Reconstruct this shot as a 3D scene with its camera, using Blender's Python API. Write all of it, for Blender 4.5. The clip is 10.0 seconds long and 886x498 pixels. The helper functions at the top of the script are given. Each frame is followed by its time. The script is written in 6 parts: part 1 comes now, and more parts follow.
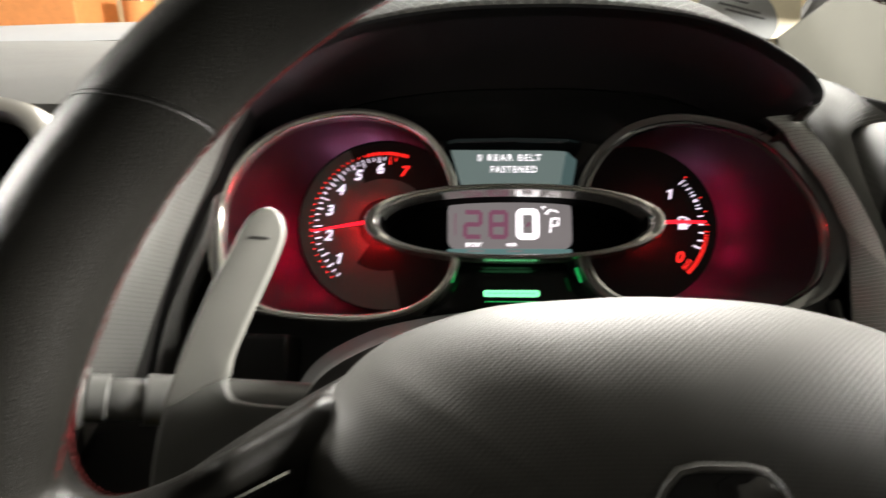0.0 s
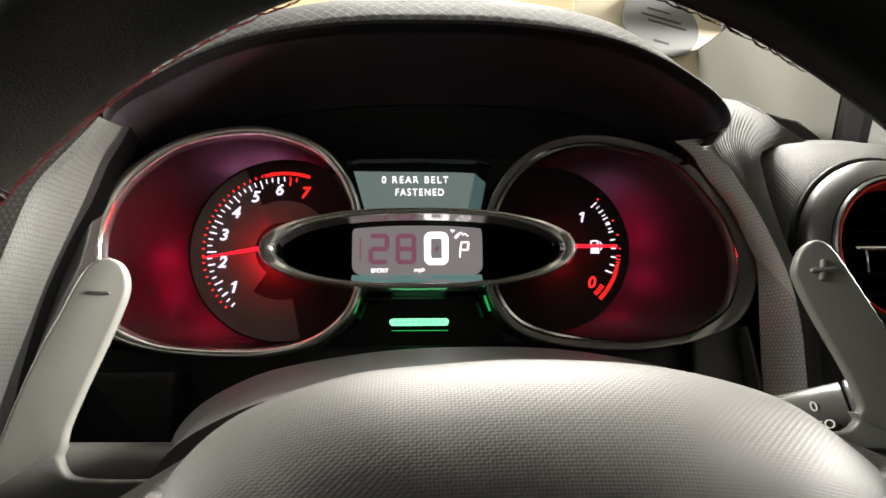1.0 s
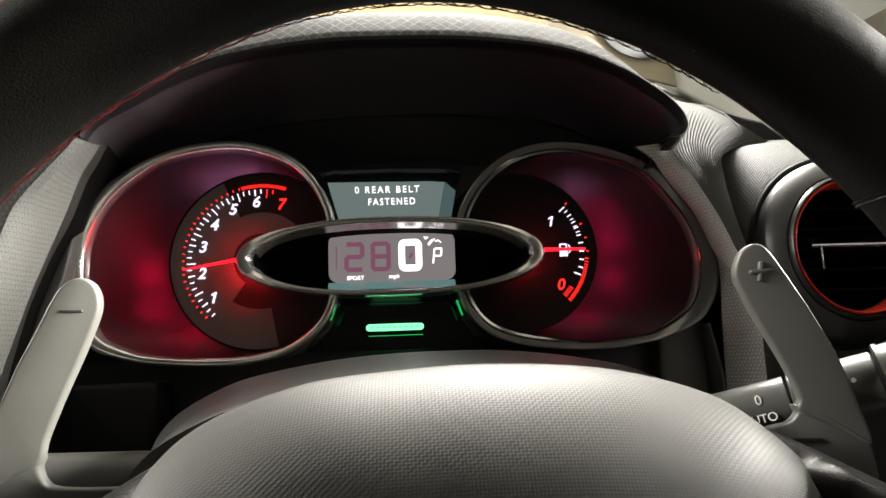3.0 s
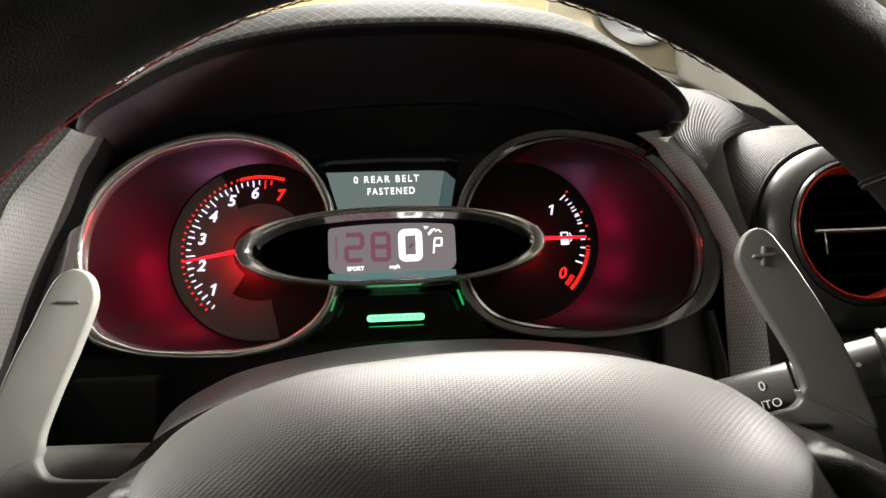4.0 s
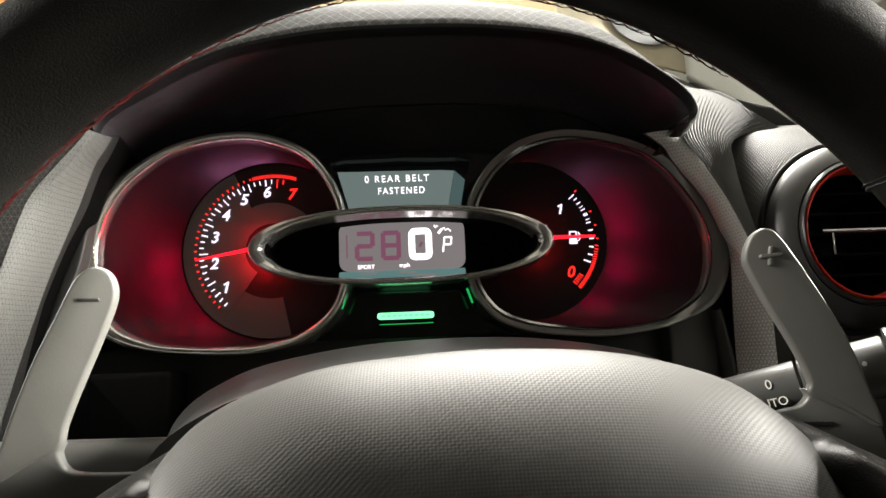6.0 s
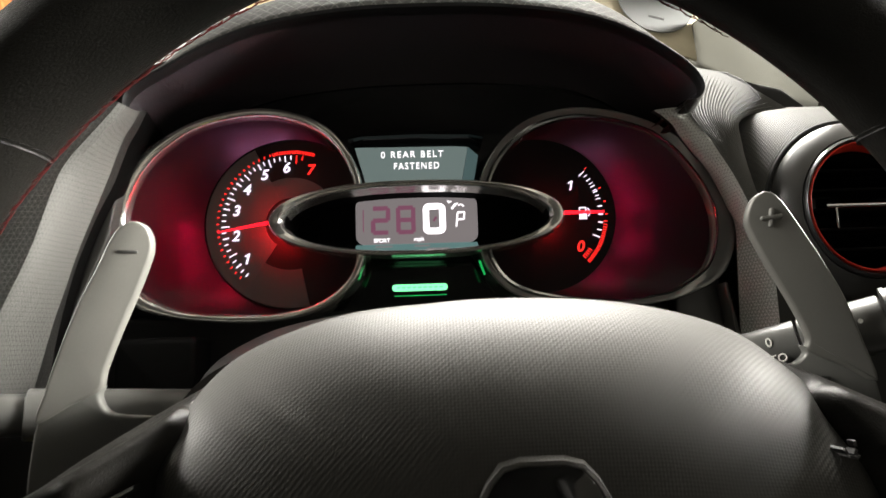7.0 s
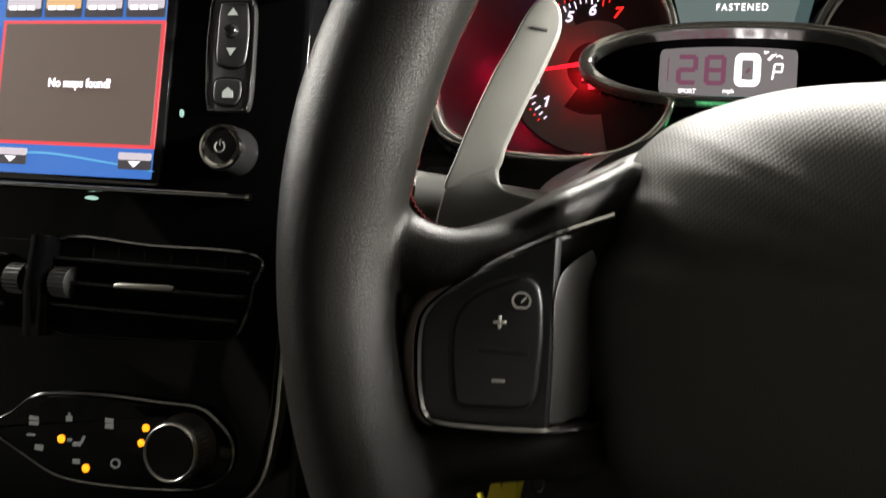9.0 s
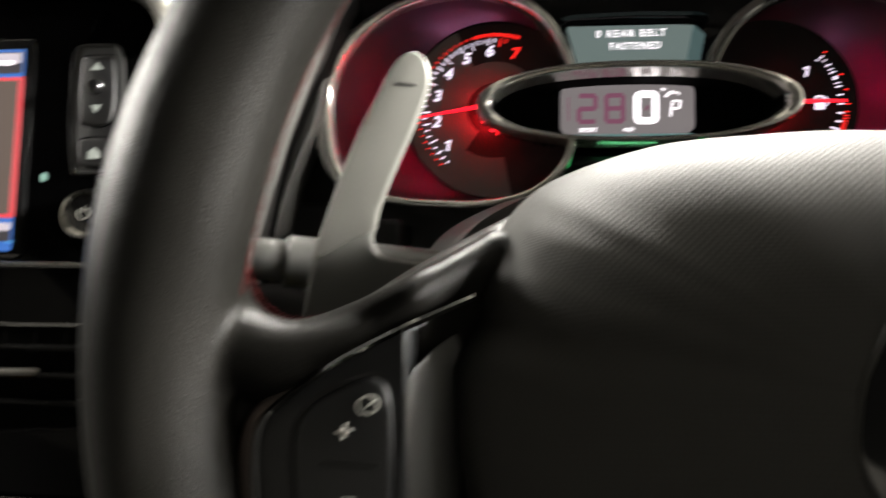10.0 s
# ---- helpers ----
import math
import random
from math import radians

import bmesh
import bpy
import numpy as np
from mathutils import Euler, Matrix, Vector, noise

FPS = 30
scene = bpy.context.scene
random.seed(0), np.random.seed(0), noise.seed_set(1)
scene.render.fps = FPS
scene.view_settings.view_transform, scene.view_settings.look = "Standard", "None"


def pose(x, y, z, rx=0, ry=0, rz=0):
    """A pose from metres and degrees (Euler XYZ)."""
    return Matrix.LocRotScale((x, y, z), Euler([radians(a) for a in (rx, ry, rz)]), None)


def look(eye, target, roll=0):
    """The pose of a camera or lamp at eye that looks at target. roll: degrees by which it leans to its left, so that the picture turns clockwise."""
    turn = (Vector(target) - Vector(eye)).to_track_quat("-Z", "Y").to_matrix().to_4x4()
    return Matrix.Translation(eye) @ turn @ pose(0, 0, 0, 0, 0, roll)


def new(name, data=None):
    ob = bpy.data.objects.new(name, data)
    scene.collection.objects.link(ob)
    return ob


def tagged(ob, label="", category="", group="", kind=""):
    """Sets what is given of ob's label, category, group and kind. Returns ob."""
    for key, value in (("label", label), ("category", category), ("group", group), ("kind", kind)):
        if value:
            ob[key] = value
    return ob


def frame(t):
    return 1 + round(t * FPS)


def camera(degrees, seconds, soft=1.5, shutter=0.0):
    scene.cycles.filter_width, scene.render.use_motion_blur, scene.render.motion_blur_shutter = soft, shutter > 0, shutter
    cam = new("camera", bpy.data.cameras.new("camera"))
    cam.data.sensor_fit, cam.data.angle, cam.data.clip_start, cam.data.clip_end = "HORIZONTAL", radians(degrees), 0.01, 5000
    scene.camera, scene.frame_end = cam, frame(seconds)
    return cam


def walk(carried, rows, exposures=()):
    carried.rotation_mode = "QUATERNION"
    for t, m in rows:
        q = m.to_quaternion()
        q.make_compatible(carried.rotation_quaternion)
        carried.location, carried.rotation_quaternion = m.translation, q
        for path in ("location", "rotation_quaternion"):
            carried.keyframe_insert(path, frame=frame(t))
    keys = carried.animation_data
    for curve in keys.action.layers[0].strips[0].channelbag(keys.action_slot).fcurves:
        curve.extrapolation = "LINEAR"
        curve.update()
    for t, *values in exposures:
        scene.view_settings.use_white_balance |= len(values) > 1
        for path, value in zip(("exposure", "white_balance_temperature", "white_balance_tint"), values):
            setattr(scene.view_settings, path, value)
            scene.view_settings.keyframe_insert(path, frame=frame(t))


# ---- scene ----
cam = camera(66.5, 10.0, soft=1.5, shutter=0.75)
# The dash is built in the plane of the instruments, which leans back by 30 degrees; COL carries it into the car.
COL = pose(0, 0, 0.92, -30, 0, 0)
PATH = [
    (0, (-0.02901, -0.42786, -0.09732), (-0.06672, 0.55471, 0.08474), 0.559),
    (0.5, (-0.01555, -0.41373, -0.08775), (0.01410, 0.56861, 0.09698), -0.631),
    (1, (-0.00561, -0.40913, -0.07535), (0.04022, 0.57401, 0.10167), -0.674),
    (1.5, (-0.00179, -0.40947, -0.08250), (0.05619, 0.57371, 0.09070), -1.071),
    (2, (0.00205, -0.41629, -0.07855), (0.06026, 0.56665, 0.09596), -1.642),
    (2.5, (0.00656, -0.42422, -0.07357), (0.06270, 0.55802, 0.10543), -1.920),
    (4, (0.00815, -0.42031, -0.07530), (0.05926, 0.56454, 0.09041), -2.702),
    (4.5, (0.01007, -0.42051, -0.07564), (0.06163, 0.56494, 0.08632), -2.909),
    (5, (0.00831, -0.42135, -0.07716), (0.05596, 0.56463, 0.08275), -2.758),
    (6.5, (0.00588, -0.42880, -0.07660), (0.03936, 0.55698, 0.08808), -2.317),
    (7, (0.00375, -0.43619, -0.09099), (0.02814, 0.55120, 0.06543), -1.979),
    (7.5, (-0.00097, -0.44628, -0.09728), (-0.01252, 0.54369, 0.04351), -0.968),
    (7.7, (-0.01917, -0.44664, -0.11190), (-0.06703, 0.54456, 0.01153), -0.374),
    (7.9, (-0.04368, -0.44657, -0.13052), (-0.12742, 0.54392, -0.02134), 0.973),
    (8, (-0.05486, -0.45228, -0.13915), (-0.16830, 0.53777, -0.05586), 2.275),
    (8.2, (-0.07888, -0.45006, -0.15308), (-0.22755, 0.53723, -0.09702), 3.292),
    (8.5, (-0.08245, -0.44876, -0.15411), (-0.28132, 0.53086, -0.12604), 4.461),
    (9, (-0.08114, -0.43817, -0.14178), (-0.28734, 0.53961, -0.10415), 4.444),
    (9.2, (-0.08101, -0.43575, -0.13895), (-0.28448, 0.54361, -0.09344), 4.352),
    (9.5, (-0.08787, -0.43024, -0.13526), (-0.27915, 0.54962, -0.07787), 3.967),
    (9.7, (-0.07804, -0.42505, -0.13265), (-0.24709, 0.55810, -0.06316), 3.106),
    (10, (-0.06078, -0.41509, -0.12430), (-0.18830, 0.57334, -0.04214), 1.214),
]
walk(cam, [(t, COL @ look(eye, target, roll)) for t, eye, target, roll in PATH])

# ---- world and lights ----
world = bpy.data.worlds.new("garage_air")
scene.world = world
world.use_nodes = True
world.node_tree.nodes["Background"].inputs[0].default_value = (1.0, 0.96, 0.92, 1)
world.node_tree.nodes["Background"].inputs[1].default_value = 0.012


def area_lamp(name, eye, target, sx, sy, watts, colour):
    data = bpy.data.lights.new(name, "AREA")
    data.shape, data.size, data.size_y, data.energy, data.color = "RECTANGLE", sx, sy, watts, colour
    ob = new(name, data)
    ob.matrix_world = look(eye, target)
    return ob


area_lamp("strip_light_side", (2.35, 0.32, 1.52), (0.1, -0.1, 0.95), 1.2, 0.3, 620, (1.0, 0.965, 0.89))
area_lamp("strip_light_left", (-2.45, 0.45, 1.75), (0.1, -0.1, 0.95), 0.9, 0.3, 165, (1.0, 0.965, 0.89))
area_lamp("strip_light_front", (0.3, 2.3, 2.42), (0.0, 0.0, 0.95), 1.4, 0.3, 430, (1.0, 0.965, 0.89))
# Two weak fill lamps added behind the car; no source is known there.
area_lamp("strip_light_rear_left", (-2.3, -1.6, 2.35), (0.0, -0.1, 0.95), 0.6, 0.10, 1.4, (1.0, 0.965, 0.89))
area_lamp("strip_light_rear_right", (1.9, -1.7, 2.35), (0.0, -0.1, 0.95), 0.5, 0.08, 1.5, (1.0, 0.965, 0.89))
scene.view_settings.exposure = 0.24

# ---- materials ----


def material(name, colour, rough=0.5, metal=0.0, coat=0.0, grain=0.0, scale=400.0, bump=0.0, spec=0.5, stain=0.0, emit=None, power=0.0, pattern="noise", lay=1.0):
    """A surface with variation at two scales and a fine relief."""
    m = bpy.data.materials.new(name)
    m.use_nodes = True
    nt = m.node_tree
    n, l = nt.nodes, nt.links
    b = n["Principled BSDF"]
    b.inputs["Base Color"].default_value = (*colour, 1)
    b.inputs["Roughness"].default_value = rough
    b.inputs["Metallic"].default_value = metal
    b.inputs["Coat Weight"].default_value = coat
    b.inputs["Coat Roughness"].default_value = 0.05
    b.inputs["Specular IOR Level"].default_value = spec
    if emit:
        b.inputs["Emission Color"].default_value = (*emit, 1)
        b.inputs["Emission Strength"].default_value = power
    if not (grain or bump or stain):
        return m
    tc = n.new("ShaderNodeTexCoord")
    fine = n.new("ShaderNodeTexNoise")
    fine.inputs["Scale"].default_value = scale
    fine.inputs["Detail"].default_value = 4
    l.new(tc.outputs["Object"], fine.inputs["Vector"])
    broad = n.new("ShaderNodeTexNoise")
    broad.inputs["Scale"].default_value = 22
    broad.inputs["Detail"].default_value = 5
    l.new(tc.outputs["Object"], broad.inputs["Vector"])
    if grain or stain:
        mix = n.new("ShaderNodeMath")
        mix.operation = "MULTIPLY_ADD"
        mix.inputs[1].default_value = 2 * grain
        mix.inputs[2].default_value = 1 - grain
        l.new(fine.outputs["Fac"], mix.inputs[0])
        mix2 = n.new("ShaderNodeMath")
        mix2.operation = "MULTIPLY_ADD"
        mix2.inputs[1].default_value = 2 * stain
        mix2.inputs[2].default_value = 1 - stain
        l.new(broad.outputs["Fac"], mix2.inputs[0])
        prod = n.new("ShaderNodeMath")
        prod.operation = "MULTIPLY"
        l.new(mix.outputs[0], prod.inputs[0])
        l.new(mix2.outputs[0], prod.inputs[1])
        hsv = n.new("ShaderNodeHueSaturation")
        hsv.inputs["Color"].default_value = (*colour, 1)
        l.new(prod.outputs[0], hsv.inputs["Value"])
        l.new(hsv.outputs[0], b.inputs["Base Color"])
        rr = n.new("ShaderNodeMath")
        rr.operation = "MULTIPLY_ADD"
        rr.inputs[1].default_value = 0.25 * rough
        rr.inputs[2].default_value = 0.875 * rough
        l.new(broad.outputs["Fac"], rr.inputs[0])
        l.new(rr.outputs[0], b.inputs["Roughness"])
    if bump:
        bp = n.new("ShaderNodeBump")
        bp.inputs["Strength"].default_value = bump
        bp.inputs["Distance"].default_value = 0.0006
        src = fine.outputs["Fac"]
        if pattern == "cells":
            vo = n.new("ShaderNodeTexVoronoi")
            vo.feature = "DISTANCE_TO_EDGE"
            vo.inputs["Scale"].default_value = scale
            l.new(tc.outputs["Object"], vo.inputs["Vector"])
            ramp = n.new("ShaderNodeMath")
            ramp.operation = "MINIMUM"
            ramp.inputs[1].default_value = 0.30
            l.new(vo.outputs["Distance"], ramp.inputs[0])
            sc = n.new("ShaderNodeMath")
            sc.operation = "MULTIPLY"
            sc.inputs[1].default_value = 3.2
            l.new(ramp.outputs[0], sc.inputs[0])
            src = sc.outputs[0]
        elif pattern in ("knit", "thread"):
            # three families of lines: a knitted face with dark gaps, or pale threads over a dark ground
            sep = n.new("ShaderNodeSeparateXYZ")
            l.new(tc.outputs["Object"], sep.inputs[0])
            across = n.new("ShaderNodeMath")
            across.operation = "MULTIPLY_ADD"
            across.inputs[1].default_value = lay
            l.new(sep.outputs["Y"], across.inputs[0])
            l.new(sep.outputs["X"], across.inputs[2])
            last = None
            for ca, sa in ((0.0, 1.0), (0.866, 0.5), (-0.866, 0.5)):
                one = n.new("ShaderNodeMath")
                one.operation = "MULTIPLY"
                one.inputs[1].default_value = ca * scale
                l.new(across.outputs[0], one.inputs[0])
                two = n.new("ShaderNodeMath")
                two.operation = "MULTIPLY_ADD"
                two.inputs[1].default_value = sa * scale
                l.new(sep.outputs["Z"], two.inputs[0])
                l.new(one.outputs[0], two.inputs[2])
                sn = n.new("ShaderNodeMath")
                sn.operation = "SINE"
                l.new(two.outputs[0], sn.inputs[0])
                ab = n.new("ShaderNodeMath")
                ab.operation = "ABSOLUTE"
                l.new(sn.outputs[0], ab.inputs[0])
                if last:
                    mn = n.new("ShaderNodeMath")
                    mn.operation = "MINIMUM"
                    l.new(last.outputs[0], mn.inputs[0])
                    l.new(ab.outputs[0], mn.inputs[1])
                    last = mn
                else:
                    last = ab
            fit = n.new("ShaderNodeMapRange")
            fit.inputs["From Min"].default_value = 0.02
            fit.inputs["From Max"].default_value = 0.30
            fit.inputs["To Min"].default_value = 0.0 if pattern == "knit" else 0.3
            fit.inputs["To Max"].default_value = 0.3 if pattern == "knit" else 0.0
            l.new(last.outputs[0], fit.inputs["Value"])
            src = fit.outputs[0]
        elif pattern in ("weave", "net", "mesh"):
            sep = n.new("ShaderNodeSeparateXYZ")
            l.new(tc.outputs["Object"], sep.inputs[0])
            high = n.new("ShaderNodeMath")
            high.operation = "ADD"
            l.new(sep.outputs["Z"], high.inputs[0])
            l.new(sep.outputs["Y"], high.inputs[1])
            waves = []
            for sign in (1, -1):
                add = n.new("ShaderNodeMath")
                add.operation = "MULTIPLY_ADD"
                add.inputs[1].default_value = sign * (0.55 if pattern == "mesh" else 0.75)
                l.new(high.outputs[0], add.inputs[0])
                l.new(sep.outputs["X"], add.inputs[2])
                mul = n.new("ShaderNodeMath")
                mul.operation = "MULTIPLY"
                mul.inputs[1].default_value = scale
                l.new(add.outputs[0], mul.inputs[0])
                sn = n.new("ShaderNodeMath")
                sn.operation = "SINE"
                l.new(mul.outputs[0], sn.inputs[0])
                if pattern != "weave":
                    ab = n.new("ShaderNodeMath")
                    ab.operation = "ABSOLUTE"
                    l.new(sn.outputs[0], ab.inputs[0])
                    mn = n.new("ShaderNodeMath")
                    mn.operation = "MINIMUM"
                    mn.inputs[1].default_value = 0.22 if pattern == "mesh" else 0.3
                    l.new(ab.outputs[0], mn.inputs[0])
                    sn = mn
                waves.append(sn)
            tot = n.new("ShaderNodeMath")
            tot.operation = "MULTIPLY" if pattern == "weave" else "MINIMUM"
            l.new(waves[0].outputs[0], tot.inputs[0])
            l.new(waves[1].outputs[0], tot.inputs[1])
            if pattern == "weave":
                twill = n.new("ShaderNodeMath")
                twill.operation = "MULTIPLY_ADD"
                twill.inputs[1].default_value = 0.9
                l.new(tot.outputs[0], twill.inputs[0])
                l.new(waves[1].outputs[0], twill.inputs[2])
                tot = twill
            tot2 = n.new("ShaderNodeMath")
            tot2.operation = "MULTIPLY_ADD"
            tot2.inputs[1].default_value = 0.25
            l.new(fine.outputs["Fac"], tot2.inputs[0])
            if pattern == "mesh":
                inv = n.new("ShaderNodeMath")
                inv.operation = "SUBTRACT"
                inv.inputs[0].default_value = 0.22
                l.new(tot.outputs[0], inv.inputs[1])
                tot = inv
            l.new(tot.outputs[0], tot2.inputs[2])
            src = tot2.outputs[0]
        if pattern in ("cells", "net", "mesh", "knit", "thread") and grain:
            deep = n.new("ShaderNodeMath")
            deep.operation = "MULTIPLY_ADD"
            deep.inputs[1].default_value = {"cells": 0.5, "knit": 2.1, "mesh": 5.0}.get(pattern, 2.0)
            deep.inputs[2].default_value = {"cells": 0.5, "mesh": 0.22}.get(pattern, 0.33)
            l.new(src, deep.inputs[0])
            both = n.new("ShaderNodeMath")
            both.operation = "MULTIPLY"
            l.new(prod.outputs[0], both.inputs[0])
            l.new(deep.outputs[0], both.inputs[1])
            l.new(both.outputs[0], hsv.inputs["Value"])
        l.new(src, bp.inputs["Height"])
        l.new(bp.outputs[0], b.inputs["Normal"])
    return m


def glow(name, colour, power):
    return material(name, (0.02, 0.02, 0.02), 0.4, emit=colour, power=power)


LEATHER = material("black_leather", (0.0095, 0.0091, 0.0081), 0.36, grain=0.3, stain=0.8, scale=1900, bump=0.36, spec=0.10)
THREAD = material("red_thread", (0.040, 0.006, 0.006), 0.9, spec=0.03, grain=0.3, scale=3000, bump=0.4)
HUB_SKIN = material("airbag_skin", (0.029, 0.028, 0.0248), 0.58, grain=0.1, stain=0.15, scale=3200, bump=0.10, pattern="weave", spec=0.35)
SILVER = material("satin_silver", (0.122, 0.120, 0.110), 0.45, metal=0.3, grain=0.06, stain=0.25, scale=1500, bump=0.06)
PADDLE_BASE = material("grey_paddle_base", (0.105, 0.105, 0.098), 0.45, metal=0.2, grain=0.06, stain=0.1, scale=1500, bump=0.08)
CHROME = material("chrome", (0.78, 0.76, 0.70), 0.10, metal=1.0, stain=0.08)
RING_CHROME = material("ring_chrome", (0.93, 0.91, 0.86), 0.12, metal=0.9, stain=0.15)
RING_SMOKE = material("smoked_chrome", (0.19, 0.19, 0.184), 0.16, metal=0.45, stain=0.15)
DARK_CHROME = material("dark_chrome", (0.24, 0.24, 0.235), 0.14, metal=1.0, stain=0.08)
# Copy of the chrome with shade put into a darker colour.
CHROME_R = material("shaded_chrome", (0.42, 0.41, 0.38), 0.10, metal=1.0, stain=0.08)
BADGE_CHROME = material("badge_chrome", (0.80, 0.79, 0.76), 0.20, metal=0.55, stain=0.15)
OVAL_CHROME = material("oval_chrome", (0.72, 0.70, 0.66), 0.22, metal=0.9, stain=0.08)
INSERT = material("gloss_insert", (0.30, 0.245, 0.22), 0.32, metal=0.55, stain=0.3)
# Almost no reflectance: paints shade into vents, gaps, the oval and a wall.
DEEP_BLACK = material("shade_black", (0.0015, 0.0015, 0.0015), 0.8, spec=0.05)
SLAT = material("vent_slat", (0.004, 0.004, 0.004), 0.28, stain=0.1, spec=0.25)
PIANO = material("piano_black", (0.0020, 0.0020, 0.0022), 0.06, stain=0.2, spec=0.07)
EDGE_CHROME = material("console_chrome", (0.32, 0.31, 0.29), 0.30, metal=1.0, stain=0.3)
KEYPAD = material("keypad_grey", (0.020, 0.020, 0.021), 0.42, grain=0.1, stain=0.1, scale=1500, bump=0.05)
CLI_EDGE = material("heater_edge", (0.08, 0.08, 0.077), 0.2, metal=0.9, stain=0.6)
SATIN_DIAL = material("heater_dial", (0.06, 0.058, 0.055), 0.22, metal=0.7, stain=0.3)
GLOSS_BLACK = material("gloss_black", (0.010, 0.010, 0.0105), 0.09, coat=0.4, stain=0.2)
MATT_BLACK = material("matt_black", (0.012, 0.012, 0.012), 0.6, grain=0.2, stain=0.1, scale=1200, bump=0.15)
VISOR_BLACK = material("visor_black", (0.042, 0.036, 0.041), 0.24, grain=0.2, scale=1200, bump=0.03, spec=0.6)
SATIN_BLACK = material("satin_black", (0.018, 0.018, 0.018), 0.35, grain=0.1, stain=0.1, scale=1200, bump=0.08)
POD_BLACK = material("pod_plastic", (0.020, 0.021, 0.022), 0.38, grain=0.1, stain=0.1, scale=1500, bump=0.05)
GREY_PLASTIC = material("grey_plastic", (0.045, 0.0445, 0.042), 0.5, grain=0.12, stain=0.1, scale=1500, bump=0.2)
DASH_GRAIN = material("dash_grain", (0.225, 0.225, 0.212), 0.55, grain=0.14, stain=0.14, scale=950, bump=0.35, pattern="cells")
DASH_NET_HOOD = material("hood_net", (0.037, 0.037, 0.035), 0.7, grain=0.12, stain=0.12, scale=420, bump=1.0, pattern="mesh", spec=0.05)
DASH_NET_DARK = material("knee_net", (0.006, 0.006, 0.006), 0.6, grain=0.12, stain=0.1, scale=900, bump=0.5, pattern="net", spec=0.2)
SHROUD = material("shroud_plastic", (0.055, 0.054, 0.053), 0.33, grain=0.1, stain=0.15, scale=1500, bump=0.1)
DASH_TOP = material("dash_top", (0.031, 0.030, 0.027), 0.7, grain=0.1, stain=0.15, scale=900, bump=0.3)
PANEL_GREY = material("spoke_panel_grey", (0.080, 0.080, 0.077), 0.50, metal=0.1, grain=0.06, stain=0.12, scale=1500, bump=0.05)
LOBE_BLACK = material("seal_and_shade_black", (0.006, 0.006, 0.0065), 0.6, grain=0.2, scale=1200, bump=0.1, spec=0.2)
RIB_GREY = material("rib_grey", (0.066, 0.066, 0.062), 0.6, spec=0.15, grain=0.1, stain=0.1, scale=1500, bump=0.1)
STALK_GREY = material("stalk_grey", (0.060, 0.060, 0.057), 0.36, grain=0.1, stain=0.12, scale=1500, bump=0.12)
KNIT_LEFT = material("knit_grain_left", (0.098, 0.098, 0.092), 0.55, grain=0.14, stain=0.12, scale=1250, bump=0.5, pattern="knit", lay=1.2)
# Same knit as the left, made paler to stand in for missing light.
KNIT_RIGHT = material("knit_grain_right_raised", (0.48, 0.48, 0.45), 0.55, grain=0.18, stain=0.12, scale=1700, bump=0.5, pattern="knit", lay=-0.6)
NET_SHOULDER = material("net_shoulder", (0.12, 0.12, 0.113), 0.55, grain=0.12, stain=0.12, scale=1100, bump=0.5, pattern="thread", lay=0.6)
# Raised in colour too, since little light reaches the right panel.
NET_LOWER = material("net_lower_raised", (0.50, 0.50, 0.47), 0.55, grain=0.14, stain=0.12, scale=1500, bump=0.5, pattern="thread", lay=-0.6)
# Net ground darkened in colour, as the strip turns away from the light.
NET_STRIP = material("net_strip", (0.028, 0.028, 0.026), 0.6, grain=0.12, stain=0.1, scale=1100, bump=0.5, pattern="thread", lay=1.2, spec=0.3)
ARCH_SILVER = material("arch_silver", (0.26, 0.25, 0.23), 0.30, metal=0.8, stain=0.15)
RIB_BASE = material("rib_base", (0.026, 0.026, 0.024), 0.6, spec=0.15, grain=0.12, stain=0.1, scale=1500, bump=0.2)
HEADLINER = material("headliner_cloth", (0.10, 0.098, 0.094), 0.9, grain=0.15, stain=0.1, scale=800, bump=0.3)
BEZEL_GREY = material("vent_bezel_grey", (0.040, 0.0395, 0.038), 0.36, metal=0.3, grain=0.04, stain=0.08, scale=1500, bump=0.04)
STRIP_CREAM = material("cream_strip", (0.42, 0.375, 0.27), 0.7, grain=0.06, stain=0.12, scale=200, bump=0.1)
# For the unseen walls and ceiling, dark to limit bounce into the cabin.
UNSEEN_WALL = material("unseen_wall", (0.13, 0.124, 0.11), 0.85, grain=0.06, stain=0.15, scale=90, bump=0.2)
# Shade of the right panel's inner wall is put into this dark colour.
SHADE_SIDE = material("panel_side_shaded", (0.016, 0.016, 0.015), 0.6, grain=0.12, stain=0.1, scale=1500, bump=0.7, pattern="net", spec=0.3)
POD_SILVER = material("vent_pod_grey", (0.088, 0.087, 0.083), 0.6, spec=0.2, grain=0.06, stain=0.12, scale=3000, bump=0.3, pattern="weave")
PILLAR = material("pillar_trim", (0.135, 0.133, 0.112), 0.75, grain=0.08, stain=0.12, scale=1600, bump=0.3)
RED_TRIM = material("red_trim", (0.55, 0.035, 0.02), 0.4, coat=0.3, stain=0.1)
BOWL = material("dial_bowl", (0.017, 0.015, 0.016), 0.32, stain=0.2, spec=0.2)


